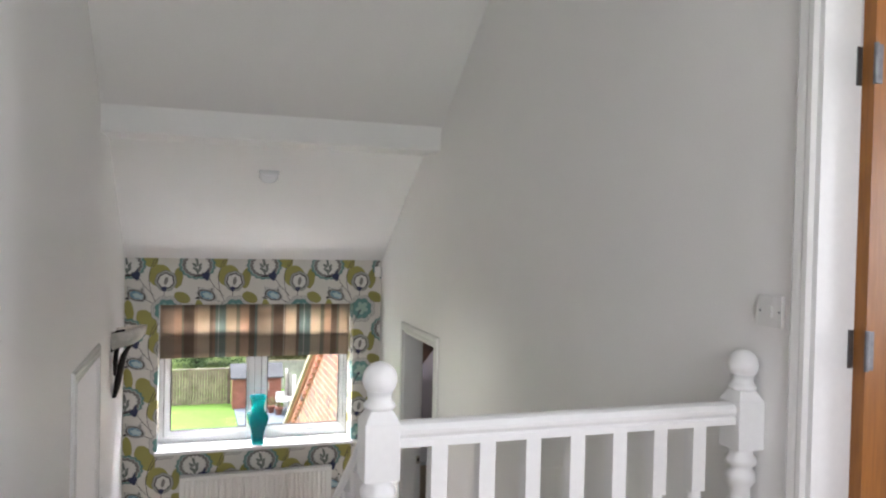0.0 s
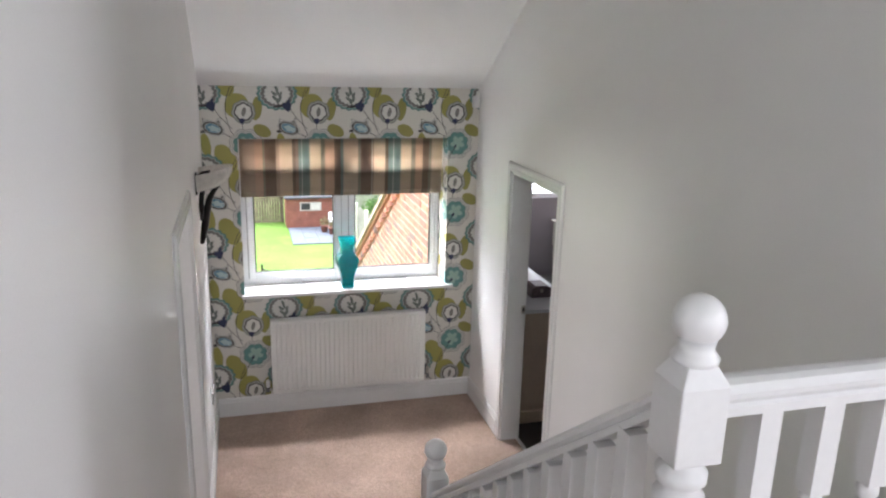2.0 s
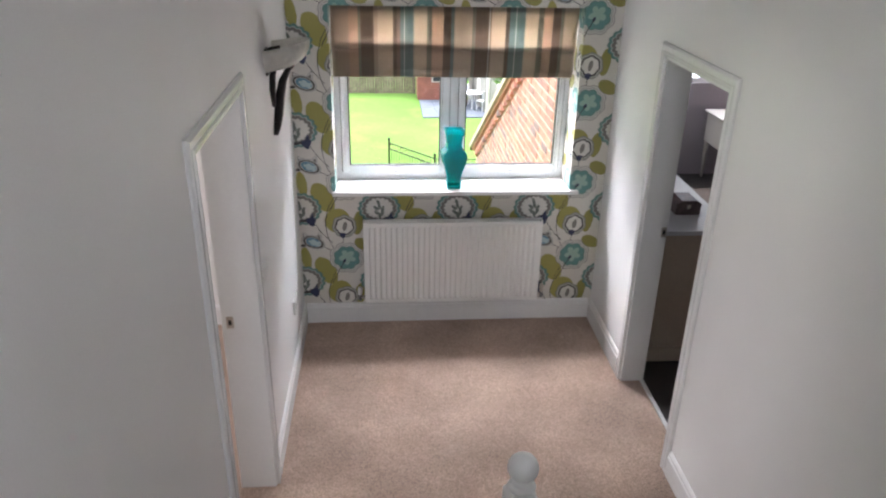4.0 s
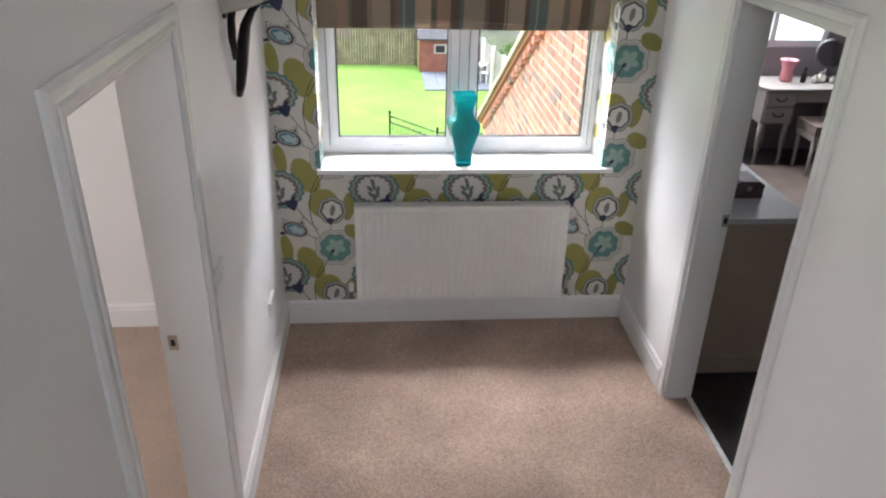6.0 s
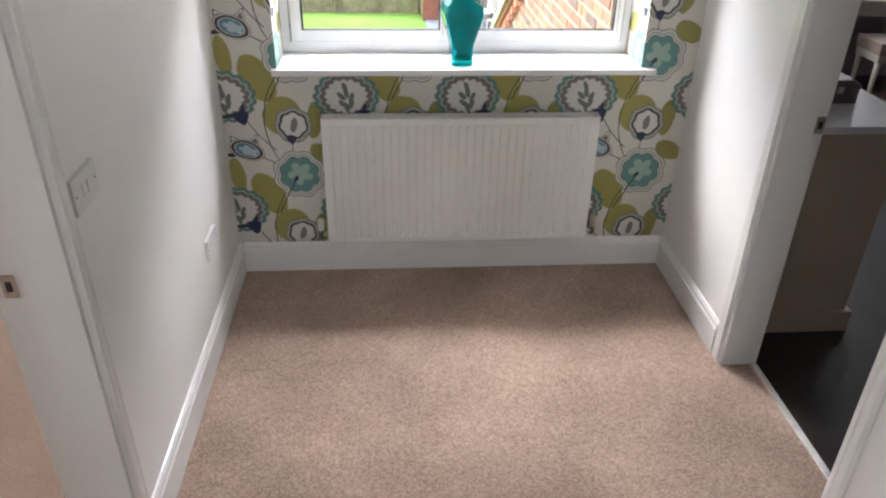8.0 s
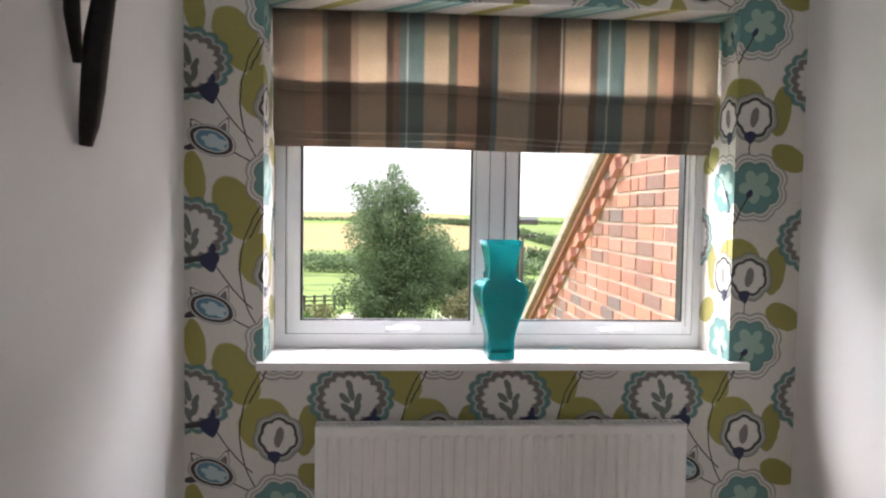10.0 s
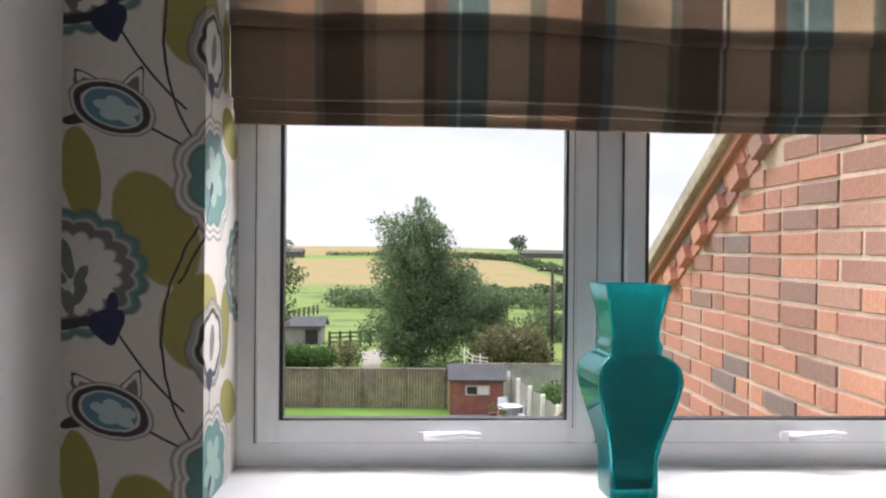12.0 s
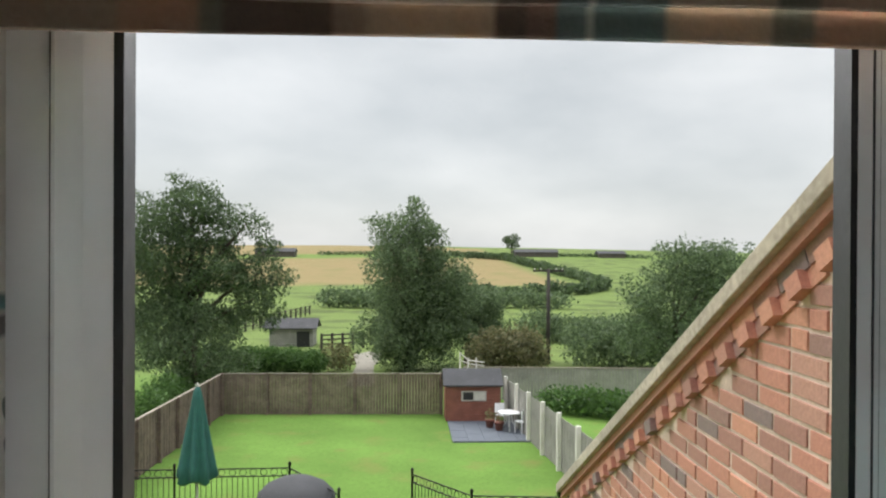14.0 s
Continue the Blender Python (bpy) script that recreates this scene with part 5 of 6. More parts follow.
def tree(label, x, y, height, blobs, leaves, size, mat, seed, trunk=0.22, limbs=6):
    """Tapered trunk, limbs towards the lumps and a crown of leaf sprays. blobs: offsets and radii."""
    rng = random.Random(seed)
    z = land_z(x, y)
    ob = thing("tree", label, "tree", (x, y, z))
    top = height * 0.8
    part("trunk", tube([(x, y, z - 0.1), (x + 0.1, y, z + top * 0.3), (x - 0.05, y + 0.1, z + top * 0.65), (x + 0.1, y, z + top)], [trunk, trunk * 0.75, trunk * 0.45, trunk * 0.12], 8), BARK, ob, "", True)
    world = [((x + c[0], y + c[1], z + c[2]), r) for c, r in blobs]
    for c, r in world[:limbs]:
        f = max(0.2, min(0.6, (c[2] - z) / height * 0.7))
        root = Vector((x, y, z + height * f * 0.8))
        tip = Vector(c)
        mid = root.lerp(tip, 0.5) + Vector((0, 0, 0.3))
        part("limb", tube([root, mid, tip], [trunk * 0.45, trunk * 0.3, trunk * 0.1], 6), BARK, ob, "", True)
    # break the lumps into smaller ones for an uneven outline
    small = []
    for c, r in world:
        small.append((c, (r[0] * 0.78, r[1] * 0.78, r[2] * 0.78)))
        for _ in range(14):
            a, t = rng.uniform(0, 6.28), rng.uniform(-0.9, 1)
            s = math.sqrt(1 - t * t)
            q = rng.uniform(0.16, 0.40)
            small.append(((c[0] + r[0] * s * math.cos(a), c[1] + r[1] * s * math.sin(a), c[2] + r[2] * t), (r[0] * q, r[1] * q, r[2] * q)))
    v, f = leaf_cloud(rng, small, leaves, size)
    raw_mesh("crown", v, f, mat, ob)
    return ob


def hedge(name, label, points, width, height, leaves, size, mat, seed, category="hedge"):
    """A clipped or wild row of leaf sprays along points."""
    rng = random.Random(seed)
    p0 = points[0]
    ob = thing(name, label, category, (p0[0], p0[1], land_z(p0[0], p0[1])))
    blobs = []
    for a, b in zip(points, points[1:]):
        d = math.dist(a, b)
        n = max(2, int(d / (width * 0.7)))
        for i in range(n):
            f = (i + 0.5) / n
            x, y = a[0] + (b[0] - a[0]) * f, a[1] + (b[1] - a[1]) * f
            h = height * rng.uniform(0.85, 1.1)
            blobs.append(((x, y, land_z(x, y) + h * 0.5), (width * 0.62, width * 0.62, h * 0.5)))
    v, f = leaf_cloud(rng, blobs, leaves, size)
    raw_mesh("foliage", v, f, mat, ob)
    return ob


# ---- garden ----
def fence_run(name, label, a, b, height, board, mat, posts=True, post_mat=None, post_every=1.83, cap=True):
    """Close boards, a capping rail and posts from a to b; the boards are one part."""
    a, b = Vector((a[0], a[1], GRND)), Vector((b[0], b[1], GRND))
    ob = thing(name, label, "fence", tuple(a))
    d = (b - a)
    n = int(d.length / board)
    t, s = d.normalized(), Vector((-d.y, d.x, 0)).normalized()
    bm = bmesh.new()
    rng = random.Random(int(abs(a.x) * 10) + 3)
    for i in range(n):
        p = a + t * (i * board)
        q = a + t * ((i + 0.9) * board)
        off = s * (0.012 if i % 2 else 0.0)
        h = height + rng.uniform(-0.012, 0.012)
        c = [p + off, q + off, q + off + s * 0.018, p + off + s * 0.018]
        lo, hi = [bm.verts.new(k) for k in c], [bm.verts.new(k + Vector((0, 0, h))) for k in c]
        bm.faces.new(hi)
        for k in range(4):
            j = (k + 1) % 4
            bm.faces.new((lo[k], lo[j], hi[j], hi[k]))
    bmesh.ops.recalc_face_normals(bm, faces=bm.faces[:])
    tagged(part("boards", bm, mat, ob), kind="stuff")
    if cap:
        bm = bmesh.new()
        c = [a - s * 0.03, b - s * 0.03, b + s * 0.05, a + s * 0.05]
        prism([(k.x, k.y) for k in c], "z", GRND + height + 0.014, GRND + height + 0.05, bm)
        part("capping_rail", bm, PALEWOOD, ob)
    for i in range(int(d.length / post_every) + 1 if posts else 0):
        p = a + t * (i * post_every) - s * 0.06
        w = 0.065 if post_mat else 0.05
        part("post", boxes((p.x - w, p.y - w, GRND, p.x + w, p.y + w, GRND + height + (0.14 if post_mat else 0.06))), post_mat or mat, ob, "", False, 0.01)
    return ob


FH = 1.68
fence_run("garden_fence", "weathered brown close-boarded fence across the lawn end", (-7.1, 30.8), (2.1, 30.6), FH, 0.125, TIMBER)
fence_run("garden_fence", "weathered brown close-boarded fence along the lawn", (-7.35, 14.0), (-7.12, 30.75), FH, 0.125, TIMBER)
fence_run("garden_fence", "grey board fence between pale concrete posts", (4.65, 29.4), (5.72, 16.0), 1.62, 0.14, GREYBOARD, True, PALEPOST, 1.9, False)
fence_run("garden_fence", "long pale grey boundary fence behind the shed", (3.2, 34.0), (16.0, 33.0), 1.5, 0.15, GREYBOARD, False)

shed = thing("garden_shed", "small red-stained timber shed with a felt roof", "shed", (3.2, 29.6, GRND))
SX0, SX1, SY0, SY1 = 2.12, 4.32, 28.95, 30.5
bm = bmesh.new()
for i in range(11):
    z = GRND + 0.05 + i * 0.13
    prism([(SX0, z), (SX1, z), (SX1, z + 0.125), (SX0, z + 0.125)], "y", SY0 - (0.012 if i % 2 else 0.006), SY1, bm)
part("boarded_wall", bm, REDWOOD, shed)
part("roof", prism([(SY0 - 0.15, GRND + 1.44), (29.7, GRND + 1.98), (SY1 + 0.1, GRND + 1.44), (SY1 + 0.1, GRND + 1.50), (29.7, GRND + 2.05), (SY0 - 0.15, GRND + 1.50)], "x", SX0 - 0.1, SX1 + 0.1), FELT, shed, "grey felt roof")
part("gable", prism([(SY0, GRND + 1.48), (29.7, GRND + 1.96), (SY1, GRND + 1.48)], "x", SX0 + 0.02, SX1 - 0.02), REDWOOD, shed)
sw = part("window", boxes((2.75, SY0 - 0.04, GRND + 0.85, 3.75, SY0 - 0.013, GRND + 1.25)), CREAM, shed, "pale framed shed window")
part("pane", boxes((2.82, SY0 - 0.045, GRND + 0.90, 3.22, SY0 - 0.041, GRND + 1.2)), GASKET, sw)
part("pane", boxes((3.28, SY0 - 0.045, GRND + 0.90, 3.68, SY0 - 0.041, GRND + 1.2)), CONCRETE, sw)
part("door", boxes((2.16, SY0 - 0.03, GRND + 0.06, 2.62, SY0 - 0.013, GRND + 1.40)), REDWOOD, shed)

frame_stand = thing("trellis", "white metal climbing frame behind the shed", "trellis", (3.2, 31.2, GRND))
for x in (2.85, 3.2, 3.55):
    part("post", tube([(x, 31.2, GRND), (x, 31.2, GRND + (2.55 if x < 3.0 else 2.3))], 0.03, 6), PALEPOST, frame_stand)
for z0, z1 in ((2.5, 2.1), (2.2, 1.95)):
    part("bar", tube([(2.85, 31.2, GRND + z0), (3.2, 31.2, GRND + z1 + 0.1), (3.9, 31.2, GRND + z1)], 0.025, 6), PALEPOST, frame_stand)

pat = thing("patio", "blue-grey slab patio in front of the shed", "patio", (3.6, 27.2, GRND), "", "structure")
nx, ny = 5, 6
for i in range(nx):
    for j in range(ny):
        x0 = 2.2 + i * 0.58
        part("slab", boxes((x0, 25.5 + j * 0.575, GRND, x0 + 0.57, 25.5 + j * 0.575 + 0.565, GRND + 0.05 + 0.003 * ((i + j) % 2))), DECK, pat)
for k, (x, y) in enumerate(((3.75, 27.7), (4.05, 27.2))):
    pt = thing("flower_pot", "terracotta pot with a small plant", "pot", (x, y, GRND + 0.056), "pots on the patio")
    part("pot", lathe([(0.12, GRND + 0.056), (0.17, GRND + 0.32), (0.19, GRND + 0.33), (0.19, GRND + 0.38), (0.15, GRND + 0.38)], x, y, 14), REDWOOD, pt, "", True)
    v, f = leaf_cloud(random.Random(k), [((x, y, GRND + 0.55), (0.2, 0.2, 0.22))], 90, 0.06)
    raw_mesh("plant", v, f, LEAF_BROWN, pt)
gt = thing("garden_table", "small white round garden table", "table", (4.45, 27.3, GRND + 0.056))
part("tabletop", lathe([(0.45, GRND + 0.70), (0.47, GRND + 0.71), (0.47, GRND + 0.735), (0.45, GRND + 0.74)], 4.45, 27.3, 20), WHITETOP, gt, "", True)
for a in range(3):
    c, s = math.cos(a * 2.09 + 0.4), math.sin(a * 2.09 + 0.4)
    part("leg", tube([(4.45 + 0.08 * c, 27.3 + 0.08 * s, GRND + 0.70), (4.45 + 0.12 * c, 27.3 + 0.12 * s, GRND + 0.35), (4.45 + 0.36 * c, 27.3 + 0.36 * s, GRND + 0.056)], 0.02, 8), WHITETOP, gt, "", True)
for k, (x, y, r) in enumerate(((4.25, 27.95, 20), (4.85, 26.75, 215))):
    ch = thing("garden_chair", "small white slatted garden chair", "chair", (x, y, GRND + 0.056), "garden chairs")
    m = pose(x, y, GRND + 0.056, 0, 0, r)
    rows = [("seat", [(-0.21, -0.2, 0.41, 0.21, 0.2, 0.44)]), ("backrest", [(-0.21, 0.18, 0.50, 0.21, 0.205, 0.86)])] + [("leg", [(sx * 0.19 - 0.015, sy * 0.18 - 0.015, 0, sx * 0.19 + 0.015, sy * 0.18 + 0.015, 0.41 if sy < 0 else 0.86)]) for sx in (-1, 1) for sy in (-1, 1)]
    for nm, bb in rows:
        bm = boxes(*bb)
        bm.transform(m)
        part(nm, bm, WHITETOP, ch, "", False, 0.004)

par = thing("parasol", "closed dark green canvas garden parasol", "parasol", (-4.28, 17.0, GRND))
bm = bmesh.new()
prof = [(0.05, 3.36), (0.09, 3.25), (0.14, 3.0), (0.14, 2.92), (0.18, 2.7), (0.27, 2.1), (0.36, 1.55), (0.41, 1.25), (0.32, 1.18)]
rings = []
for r, z in prof:
    rings.append([bm.verts.new((-4.28 + r * (1 + 0.22 * math.cos(8 * a) * min(1, (3.36 - z))) * math.cos(a), 17.0 + r * (1 + 0.22 * math.cos(8 * a) * min(1, (3.36 - z))) * math.sin(a), GRND + z + (0.05 * math.cos(4 * a) if z < 1.4 else 0))) for a in [2 * math.pi * i / 48 for i in range(48)]])
for a, b in zip(rings, rings[1:]):
    for i in range(48):
        j = (i + 1) % 48
        bm.faces.new((a[i], b[i], b[j], a[j]))
bm.faces.new(rings[0])
bm.faces.new(rings[-1][::-1])
part("canopy", bm, PARASOL, par, "", True)
part("pole", lathe([(0.025, GRND + 0.08), (0.025, GRND + 1.2)], -4.28, 17.0, 10), CONCRETE, par, "", True)
part("finial", lathe([(0.03, GRND + 3.36), (0.04, GRND + 3.40), (0.01, GRND + 3.46)], -4.28, 17.0, 10), CONCRETE, par, "", True)
part("base", lathe([(0.30, GRND), (0.30, GRND + 0.06), (0.06, GRND + 0.09)], -4.28, 17.0, 20), CONCRETE, par, "", True)

cov = thing("covered_barbecue", "black rain cover over garden furniture", "cover", (-2.0, 17.0, GRND))
bm = bmesh.new()
for r in (((0.95, 0.0), (0.95, 0.62), (0.88, 0.88), (0.70, 1.06), (0.40, 1.20), (0.10, 1.25)),):
    lathe([(k, GRND + z) for k, z in r], -2.0, 17.0, 24, bm)
part("cover_sheet", bm, FELT, cov, "", True)


def iron_railing(name, a, b, label):
    """Black railing with a band of loops under the top rail."""
    A, B = Vector((a[0], a[1], GRND)), Vector((b[0], b[1], GRND))
    ob = thing(name, label, "railing", tuple(A))
    d = B - A
    t = d.normalized()
    for z in (1.0, 0.80, 0.12):
        part("rail", tube([A + Vector((0, 0, z)), B + Vector((0, 0, z))], 0.016, 6), IRON, ob)
    n = int(d.length / 0.13)
    for i in range(1, n):
        p = A + t * (d.length * i / n)
        part("bar", tube([p + Vector((0, 0, 0.12)), p + Vector((0, 0, 0.80))], 0.010, 5), IRON, ob)
        if i % 2:
            c = p + Vector((0, 0, 0.90))
            part("loop", tube([c + t * 0.085 * math.cos(k * math.pi / 6) + Vector((0, 0, 0.085 * math.sin(k * math.pi / 6))) for k in range(13)], 0.009, 5), IRON, ob)
    for p in (A, B):
        part("post", lathe([(0.03, GRND), (0.03, GRND + 1.06), (0.045, GRND + 1.10), (0.03, GRND + 1.15), (0.004, GRND + 1.17)], p.x, p.y, 8), IRON, ob)
    return ob


iron_railing("iron_railing", (-2.42, 18.7), (-5.3, 18.6), "black iron garden railing with a loop band")
iron_railing("iron_railing", (-5.3, 18.6), (-7.2, 18.6), "black iron garden railing with a loop band")
iron_railing("iron_railing", (-2.42, 18.7), (-0.95, 16.4), "black iron garden railing with a loop band")
iron_railing("iron_railing", (0.72, 18.0), (2.05, 16.2), "black iron garden railing with a loop band")
iron_railing("iron_railing", (2.05, 16.2), (4.3, 16.0), "black iron garden railing with a loop band")

# ---- trees, hedges and farmland ----
tree("tall full willow with grey-green leaves behind the fence", 0.6, 44.0, 11.0,
     [((0.0, 0, 4.0), (2.7, 2.5, 3.6)), ((-0.3, 0, 7.2), (2.0, 2.0, 2.7)), ((0.4, 0, 8.7), (1.3, 1.3, 1.4)), ((-1.7, 0, 8.6), (1.0, 0.9, 0.8)), ((1.3, 0, 7.6), (1.1, 1.0, 1.3)), ((-1.9, 0, 6.6), (0.8, 0.8, 1.0)), ((1.9, 0, 3.8), (2.3, 2.0, 2.8)), ((-0.8, 0, 2.0), (2.2, 2, 2.0)), ((1.0, 0, 1.6), (2.6, 2, 1.7))],
     52000, 0.10, LEAF_TREE, 5)
tree("smaller bushy tree with grey-green leaves", 4.4, 47.0, 6.4, [((0, 0, 3.4), (2.0, 2.0, 2.6)), ((-0.8, 0, 5.0), (1.2, 1.2, 1.3)), ((1.3, 0, 2.4), (1.6, 1.6, 1.9))], 22000, 0.09, LEAF_TREE, 8)
tree("broad oak with dark leaves and bare lower limbs", -9.4, 34.0, 11.0,
     [((0.2, 0, 9.3), (1.6, 1.5, 1.1)), ((2.6, 0, 8.2), (0.9, 0.9, 0.8)), ((1.2, 0, 6.2), (1.9, 1.7, 1.1)), ((2.9, 0, 4.7), (1.4, 1.4, 1.3)), ((-1.4, 0, 7.0), (2.0, 1.8, 2.8)), ((3.3, 0, 6.0), (1.3, 1.2, 1.2)), ((0.9, 0, 7.8), (1.5, 1.3, 1.1)), ((1.0, 0.5, 3.6), (1.6, 1.5, 0.9)), ((-1.2, 0, 3.6), (1.8, 1.6, 2.0))],
     42000, 0.088, LEAF_OAK, 9, 0.3, 7)
tree("pale feathery bush-like tree beside the fence", -8.8, 32.5, 5.0, [((0, 0, 2.2), (1.9, 1.6, 1.9)), ((1.3, 0.4, 2.2), (1.2, 1.2, 1.6)), ((-1.2, 0, 3.2), (1.3, 1.2, 1.6))], 11000, 0.08, LEAF_TREE, 11, 0.12, 3)
tree("feathery green tree beyond the gable", 14.0, 36.0, 8.2, [((0, 0, 4.2), (2.4, 2, 2.6)), ((0.6, 0, 6.3), (1.7, 1.6, 1.5)), ((2.5, 0, 6.0), (2.0, 1.8, 1.6)), ((-1.4, 0, 3.0), (1.5, 1.4, 1.8)), ((3.0, 0, 3.6), (2.4, 2, 2.6))], 32000, 0.09, LEAF_TREE, 12, 0.2, 5)
hedge("hedge", "clipped dark green garden hedge", [(-10.4, 43.2), (-4.4, 43.0)], 1.5, 1.5, 20000, 0.085, LEAF_HEDGE, 21)
hedge("hedge", "clipped hedge along the side boundary", [(-8.8, 26.0), (-9.6, 35.0), (-10.4, 42.0)], 1.3, 1.75, 18000, 0.085, LEAF_HEDGE, 22)
hedge("shrub", "golden shrub beside the farm path", [(-4.2, 43.6), (-2.9, 43.8)], 1.3, 1.6, 1600, 0.10, LEAF_BROWN, 23, "shrub")
hedge("shrub", "tangled brown-green bramble thicket", [(4.8, 41.0), (7.6, 40.6)], 2.4, 2.6, 14000, 0.12, LEAF_BROWN, 24, "shrub")
hedge("shrub", "low green bushes behind the boundary fence", [(6.6, 31.4), (9.8, 29.0)], 1.6, 1.1, 3000, 0.12, LEAF_HEDGE, 25, "shrub")
hedge("shrub", "rough low bushes in the field", [(10.5, 62), (15, 60), (21, 58), (27, 57)], 3.2, 2.6, 9000, 0.18, LEAF_TREE, 26, "shrub")
hedge("shrub", "wild bushes along the field", [(11.5, 46), (15, 45), (19, 44)], 3.4, 3.0, 9000, 0.15, LEAF_TREE, 27, "shrub")
hedge("hedge", "field hedgerow running down the hill", [(18, 325), (41, 297), (45, 240), (46, 190), (43, 156), (34, 142), (22, 136)], 2.6, 2.6, 9000, 0.6, LEAF_OAK, 31)
hedge("hedge", "low hedgerow below the hill", [(22, 136), (12, 132), (2, 134)], 2.6, 2.2, 3000, 0.5, LEAF_OAK, 32)
hedge("hedge", "hedgerow on the skyline", [(-40, 338), (-10, 338), (20, 338), (40, 330), (70, 330), (110, 326)], 3.0, 1.8, 3000, 0.6, LEAF_OAK, 33)
hedge("shrub", "rough thicket in the lower field", [(-12, 112), (2, 108), (12, 112), (24, 108)], 5.0, 3.0, 7000, 0.35, LEAF_TREE, 34, "shrub")
tree("lone field tree with sparse crown", 43, 300, 11, [((0, 0, 7.0), (3.4, 3, 2.6)), ((1, 0, 9.0), (2.4, 2, 1.8))], 700, 0.55, LEAF_OAK, 35, 0.3, 2)

for nm, x, y, w, h, lab in (("farm_building", 58, 325, 19, 3.6, "long low grey farm building on the skyline"), ("farm_building", -57.5, 325, 17, 4.2, "dark barn on the skyline"), ("farm_building", 92, 325, 12, 3.4, "distant farm sheds among trees")):
    z = land_z(x, y)
    fb = thing(nm, lab, "building", (x, y, z))
    part("wall", boxes((x - w / 2, y, z - 0.5, x + w / 2, y + 8, z + h * 0.6)), HUTWOOD, fb)
    part("roof", prism([(y - 0.4, z + h * 0.6), (y + 4, z + h), (y + 8.4, z + h * 0.6)], "x", x - w / 2 - 0.4, x + w / 2 + 0.4), FELT, fb)

hut = thing("field_hut", "small grey weathered wooden field shelter with a felt roof", "hut", (-8.6, 58.5, GRND))
bm = bmesh.new()
for i in range(12):
    z = GRND + 0.02 + i * 0.125
    prism([(-10.1, z), (-6.75, z), (-6.75, z + 0.118), (-10.1, z + 0.118)], "y", 57.4 - (0.02 if i % 2 else 0.0), 59.8, bm)
part("boarded_wall", bm, GREYBOARD, hut)
part("gable", prism([(57.4, GRND + 1.5), (58.6, GRND + 2.05), (59.8, GRND + 1.5)], "x", -10.08, -6.78), GREYBOARD, hut)
part("roof", prism([(57.1, GRND + 1.40), (58.6, GRND + 2.08), (60.1, GRND + 1.40), (60.1, GRND + 1.48), (58.6, GRND + 2.17), (57.1, GRND + 1.48)], "x", -10.6, -6.4), FELT, hut)
# black sheet on the uncut wall, painted in for the dark inside
part("opening", boxes((-8.0, 57.37, GRND, -7.0, 57.379, GRND + 1.2)), GASKET, hut)


def rail_fence(a, b, n, label):
    ob = thing("post_and_rail_fence", label, "fence", (a[0], a[1], land_z(*a)))
    d = (Vector(b) - Vector(a)) / n
    for i in range(n + 1):
        x, y = a[0] + d.x * i, a[1] + d.y * i
        z = land_z(x, y)
        part("post", boxes((x - 0.09, y - 0.09, z, x + 0.09, y + 0.09, z + 1.25)), POLE, ob)
    for h in (0.45, 0.8, 1.12):
        part("rail", tube([(a[0], a[1], land_z(*a) + h), (b[0], b[1], land_z(*b) + h)], 0.06, 5), POLE, ob)


rail_fence((-15.2, 69.0), (-12.2, 97.0), 12, "dark post and rail field fence")
rail_fence((-5.8, 55.0), (-2.8, 56.5), 4, "grey wooden farm gate and rails")
path_pts = [(-2.6, 38.0), (-1.2, 38.0), (-1.5, 46.0), (-1.0, 52.0), (-2.2, 54.0), (-3.2, 52.0), (-2.6, 46.0)]
structure("path", prism(path_pts, "z", GRND + 0.0, GRND + 0.03), GRAVEL, "pale gravel farm path", "path")

pole = thing("telegraph_pole", "dark wooden telegraph pole with a crossarm", "telegraph pole", (9.7, 47.0, GRND))
part("pole_shaft", lathe([(0.15, GRND), (0.11, GRND + 6.15)], 9.7, 47.0, 10), POLE, pole, "", True)
part("crossarm", boxes((8.7, 46.93, GRND + 5.95, 10.7, 47.05, GRND + 6.07)), POLE, pole)
for x in (8.8, 9.2, 10.2, 10.6):
    part("insulator", lathe([(0.04, GRND + 6.07), (0.05, GRND + 6.13), (0.03, GRND + 6.2)], x, 46.99, 8), CONCRETE, pole)


# ---- the plot falls away from the house ----
def fall(y):
    return max(0.0, 0.0317 * (min(y, 420.0) + 0.36) - 0.018)


for ob in [o for o in scene.objects if o not in indoors]:
    if ob.type == "MESH":
        for v in ob.data.vertices:
            v.co.z -= fall(v.co.y)
    elif ob.type == "EMPTY":
        ob.location.z -= fall(ob.location.y)
        for child in ob.children:
            child.matrix_parent_inverse = Matrix.Translation(-ob.location)

# ---- brick wing with its gable ----
GX = 1.88                                         # outer face of the gable
VY0, VZ0, VS = 1.74, 1.80, 0.567                   # a point on the verge's top edge and its fall per metre


def verge(y):
    return VZ0 - VS * (y - VY0)


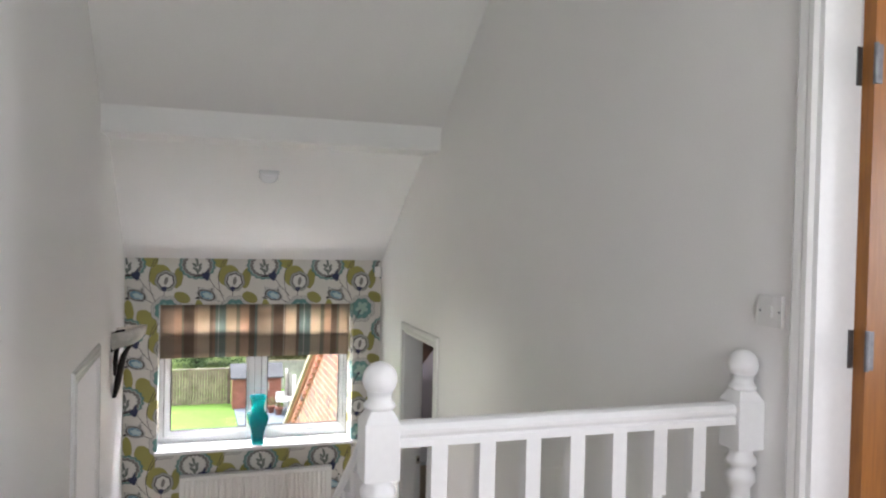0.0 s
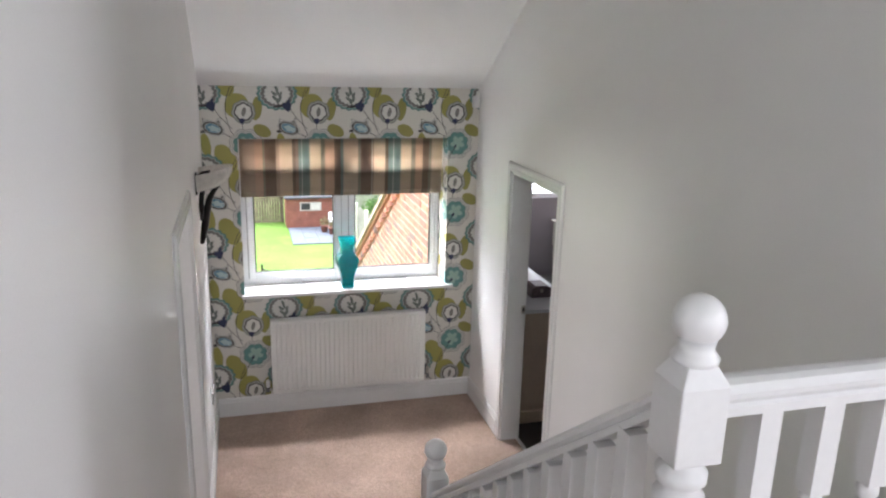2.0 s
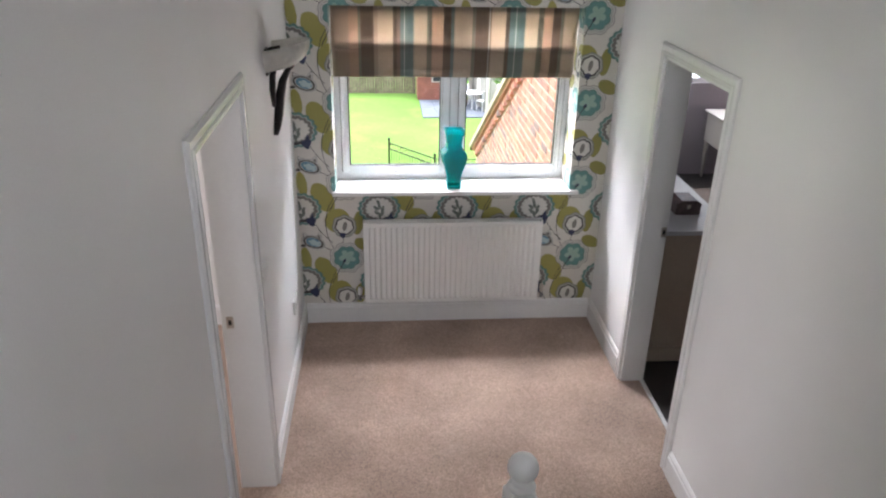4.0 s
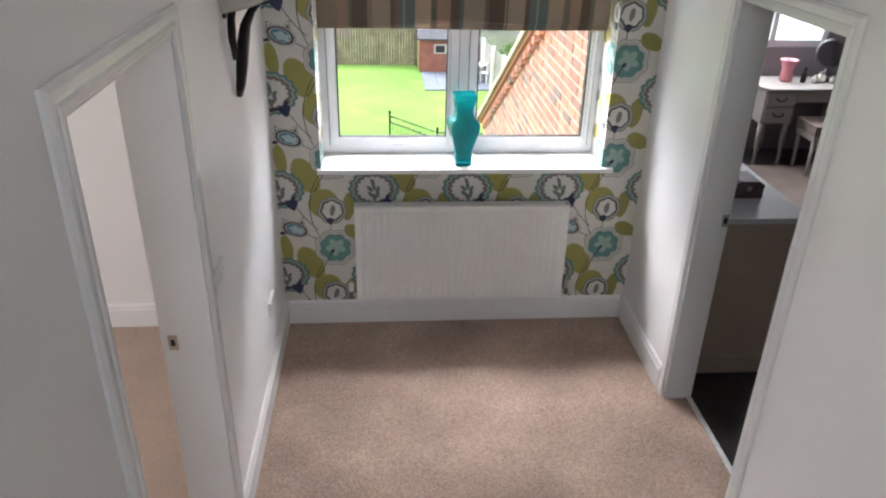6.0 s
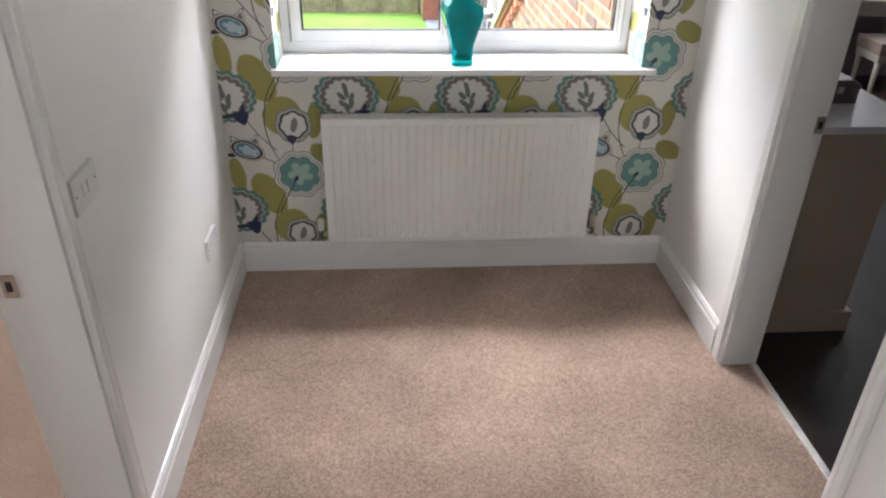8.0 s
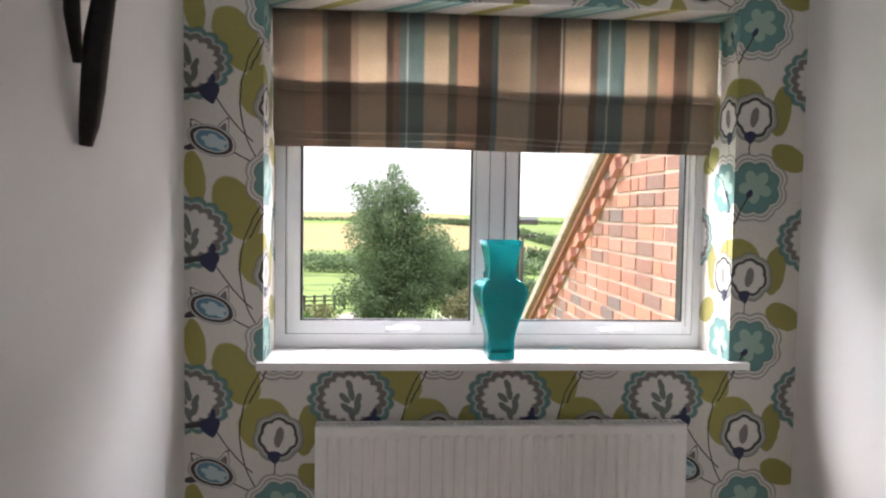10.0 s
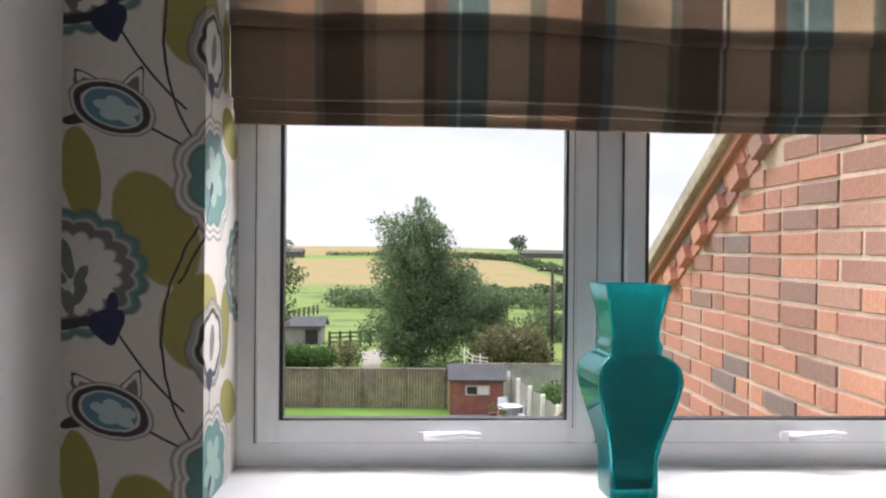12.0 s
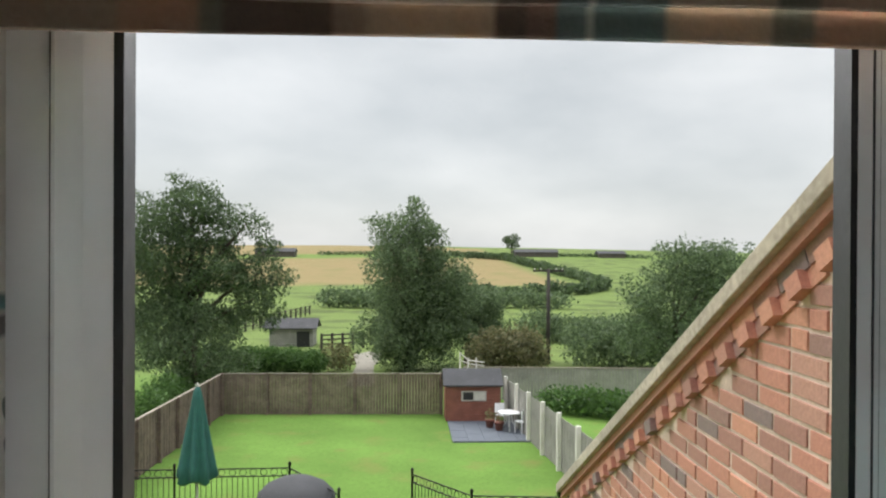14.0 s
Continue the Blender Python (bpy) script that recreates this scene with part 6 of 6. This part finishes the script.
EAVE = 5.46
gw = structure("wall_gable", prism([(0.352, GRND), (EAVE, GRND), (EAVE, verge(EAVE) - 0.10), (0.352, verge(0.352) - 0.10)], "x", GX + 0.006, GX + 0.22), MORTAR, "red brick gable wall of the rear wing", "wall")
structure("wall_wing_eaves", prism([(GX + 0.221, GRND), (6.0, GRND), (6.0, verge(EAVE) - 0.14), (GX + 0.221, verge(EAVE) - 0.14)], "y", EAVE - 0.22, EAVE - 0.001), BRICK_REST, "red brick eaves wall of the rear wing", "wall")
roof = structure("roof_wing", prism([(0.352, verge(0.352) - 0.11), (EAVE + 0.16, verge(EAVE + 0.16) - 0.11), (EAVE + 0.16, verge(EAVE + 0.16) - 0.02), (0.352, verge(0.352) - 0.02)], "x", GX + 0.03, 3.28), ROOFTILE, "brown tiled roof of the rear wing", "roof")
structure("verge_capping", prism([(0.352, verge(0.352) - 0.075), (EAVE + 0.18, verge(EAVE + 0.18) - 0.075), (EAVE + 0.18, verge(EAVE + 0.18)), (0.352, verge(0.352))], "x", GX - 0.075, GX + 0.028), STONE, "pale mortared verge along the gable", "trim", 0.006)
structure("verge_undercloak", prism([(0.352, verge(0.352) - 0.125), (EAVE + 0.15, verge(EAVE + 0.15) - 0.125), (EAVE + 0.15, verge(EAVE + 0.15) - 0.077), (0.352, verge(0.352) - 0.077)], "x", GX - 0.045, GX + 0.004), BRICK_REST, "projecting brick course under the verge", "trim")
gut = thing("gutter", "short end of a black eaves gutter", "gutter", (GX, EAVE + 0.16, verge(EAVE) - 0.15), "", "")
part("gutter_trough", tube([(GX - 0.06, EAVE + 0.2, verge(EAVE) - 0.17), (3.2, EAVE + 0.2, verge(EAVE) - 0.17)], 0.055, 8), IRON, gut, "", True)

# stepped dentil bricks that follow the verge
ang = math.atan(VS)
rot = Euler((-ang, 0, 0)).to_matrix()


def slanted(length, high, out, drop, y):
    """A brick laid along the verge: its middle at y, drop below the verge's top edge."""
    bm = bmesh.new()
    vs = box(bm, -out, -length / 2, -high / 2, 0.0, length / 2, high / 2)
    bmesh.ops.transform(bm, matrix=rot.to_4x4(), verts=vs)
    bmesh.ops.translate(bm, vec=(GX + 0.004, y, verge(y) - drop), verts=vs)
    return bm


y = 0.42
while y < EAVE - 0.1:
    part("corbel_brick", slanted(0.200, 0.066, 0.020, 0.160, y), BRICK, gw)
    part("dentil_brick", slanted(0.096, 0.068, 0.046, 0.232, y - 0.05), BRICK, gw)
    part("dentil_brick", slanted(0.096, 0.068, 0.012, 0.232, y + 0.05), BRICK, gw)
    y += 0.2085 / math.sqrt(1 + VS * VS)


def brick_faces(verts, faces, y0, y1, z0, z1, x, dep):
    b = len(verts)
    e = 0.004
    verts += [(x + dep, y0, z0), (x + dep, y1, z0), (x + dep, y1, z1), (x + dep, y0, z1), (x, y0 + e, z0 + e), (x, y1 - e, z0 + e), (x, y1 - e, z1 - e), (x, y0 + e, z1 - e)]
    faces += [(b + 4, b + 7, b + 6, b + 5), (b, b + 4, b + 5, b + 1), (b + 1, b + 5, b + 6, b + 2), (b + 2, b + 6, b + 7, b + 3), (b + 3, b + 7, b + 4, b)]


def brickwork():
    rng = random.Random(77)
    course, lengths = 0.079, {}
    verts, faces, single = [], [], 0
    z = -1.8
    row = 0
    while z < 2.5:
        y = 0.356 - (0.116 if row % 2 else 0.0)
        while y < EAVE:
            ln = 0.106 if rng.random() < 0.22 else 0.222
            a, b = max(y, 0.356), y + ln
            lim = verge((a + min(b, EAVE)) / 2) - 0.262
            if b - a > 0.05 and z + 0.070 < lim + 0.02 and b < EAVE:
                near = y < 3.3 and z > 0.3 and single < 300
                x = GX + rng.uniform(-0.0025, 0.0025)
                if near:
                    key = round(b - a, 3)
                    if key not in lengths:
                        v, f = [], []
                        brick_faces(v, f, 0, b - a, 0, 0.069, 0, 0.012)
                        me = bpy.data.meshes.new("brick")
                        me.from_pydata(v, [], f)
                        me.materials.append(BRICK)
                        lengths[key] = me
                    ob = new("brick", lengths[key])
                    ob.parent = gw
                    ob.location = (x, a, z)
                    ob.rotation_euler = (rng.uniform(-0.014, 0.014), 0, rng.uniform(-0.008, 0.008))
                    ob.scale = (1, rng.uniform(0.965, 1.015), rng.uniform(0.95, 1.04))
                    single += 1
                else:
                    brick_faces(verts, faces, a, b, z, z + 0.069, x, 0.012)
            y += ln + 0.010
        z += course
        row += 1
    rest = raw_mesh("brickwork", verts, faces, BRICK_REST)
    rest.parent = gw
    tagged(rest, kind="stuff")


brickwork()
structure("wall_house_outside", boxes((-4.1, 0.352, GRND, WX0 - 0.02, 0.45, 4.2), (WX1 + 0.0, 0.352, 2.6, 6.0, 0.45, 4.2), (WX0 - 0.02, 0.352, GRND, GX, 0.45, WZ0 - 0.02), (WX0 - 0.02, 0.352, WZ1 + 0.0, WX1, 0.45, 4.2)), BRICK_REST, "red brick outer wall of the house", "wall")
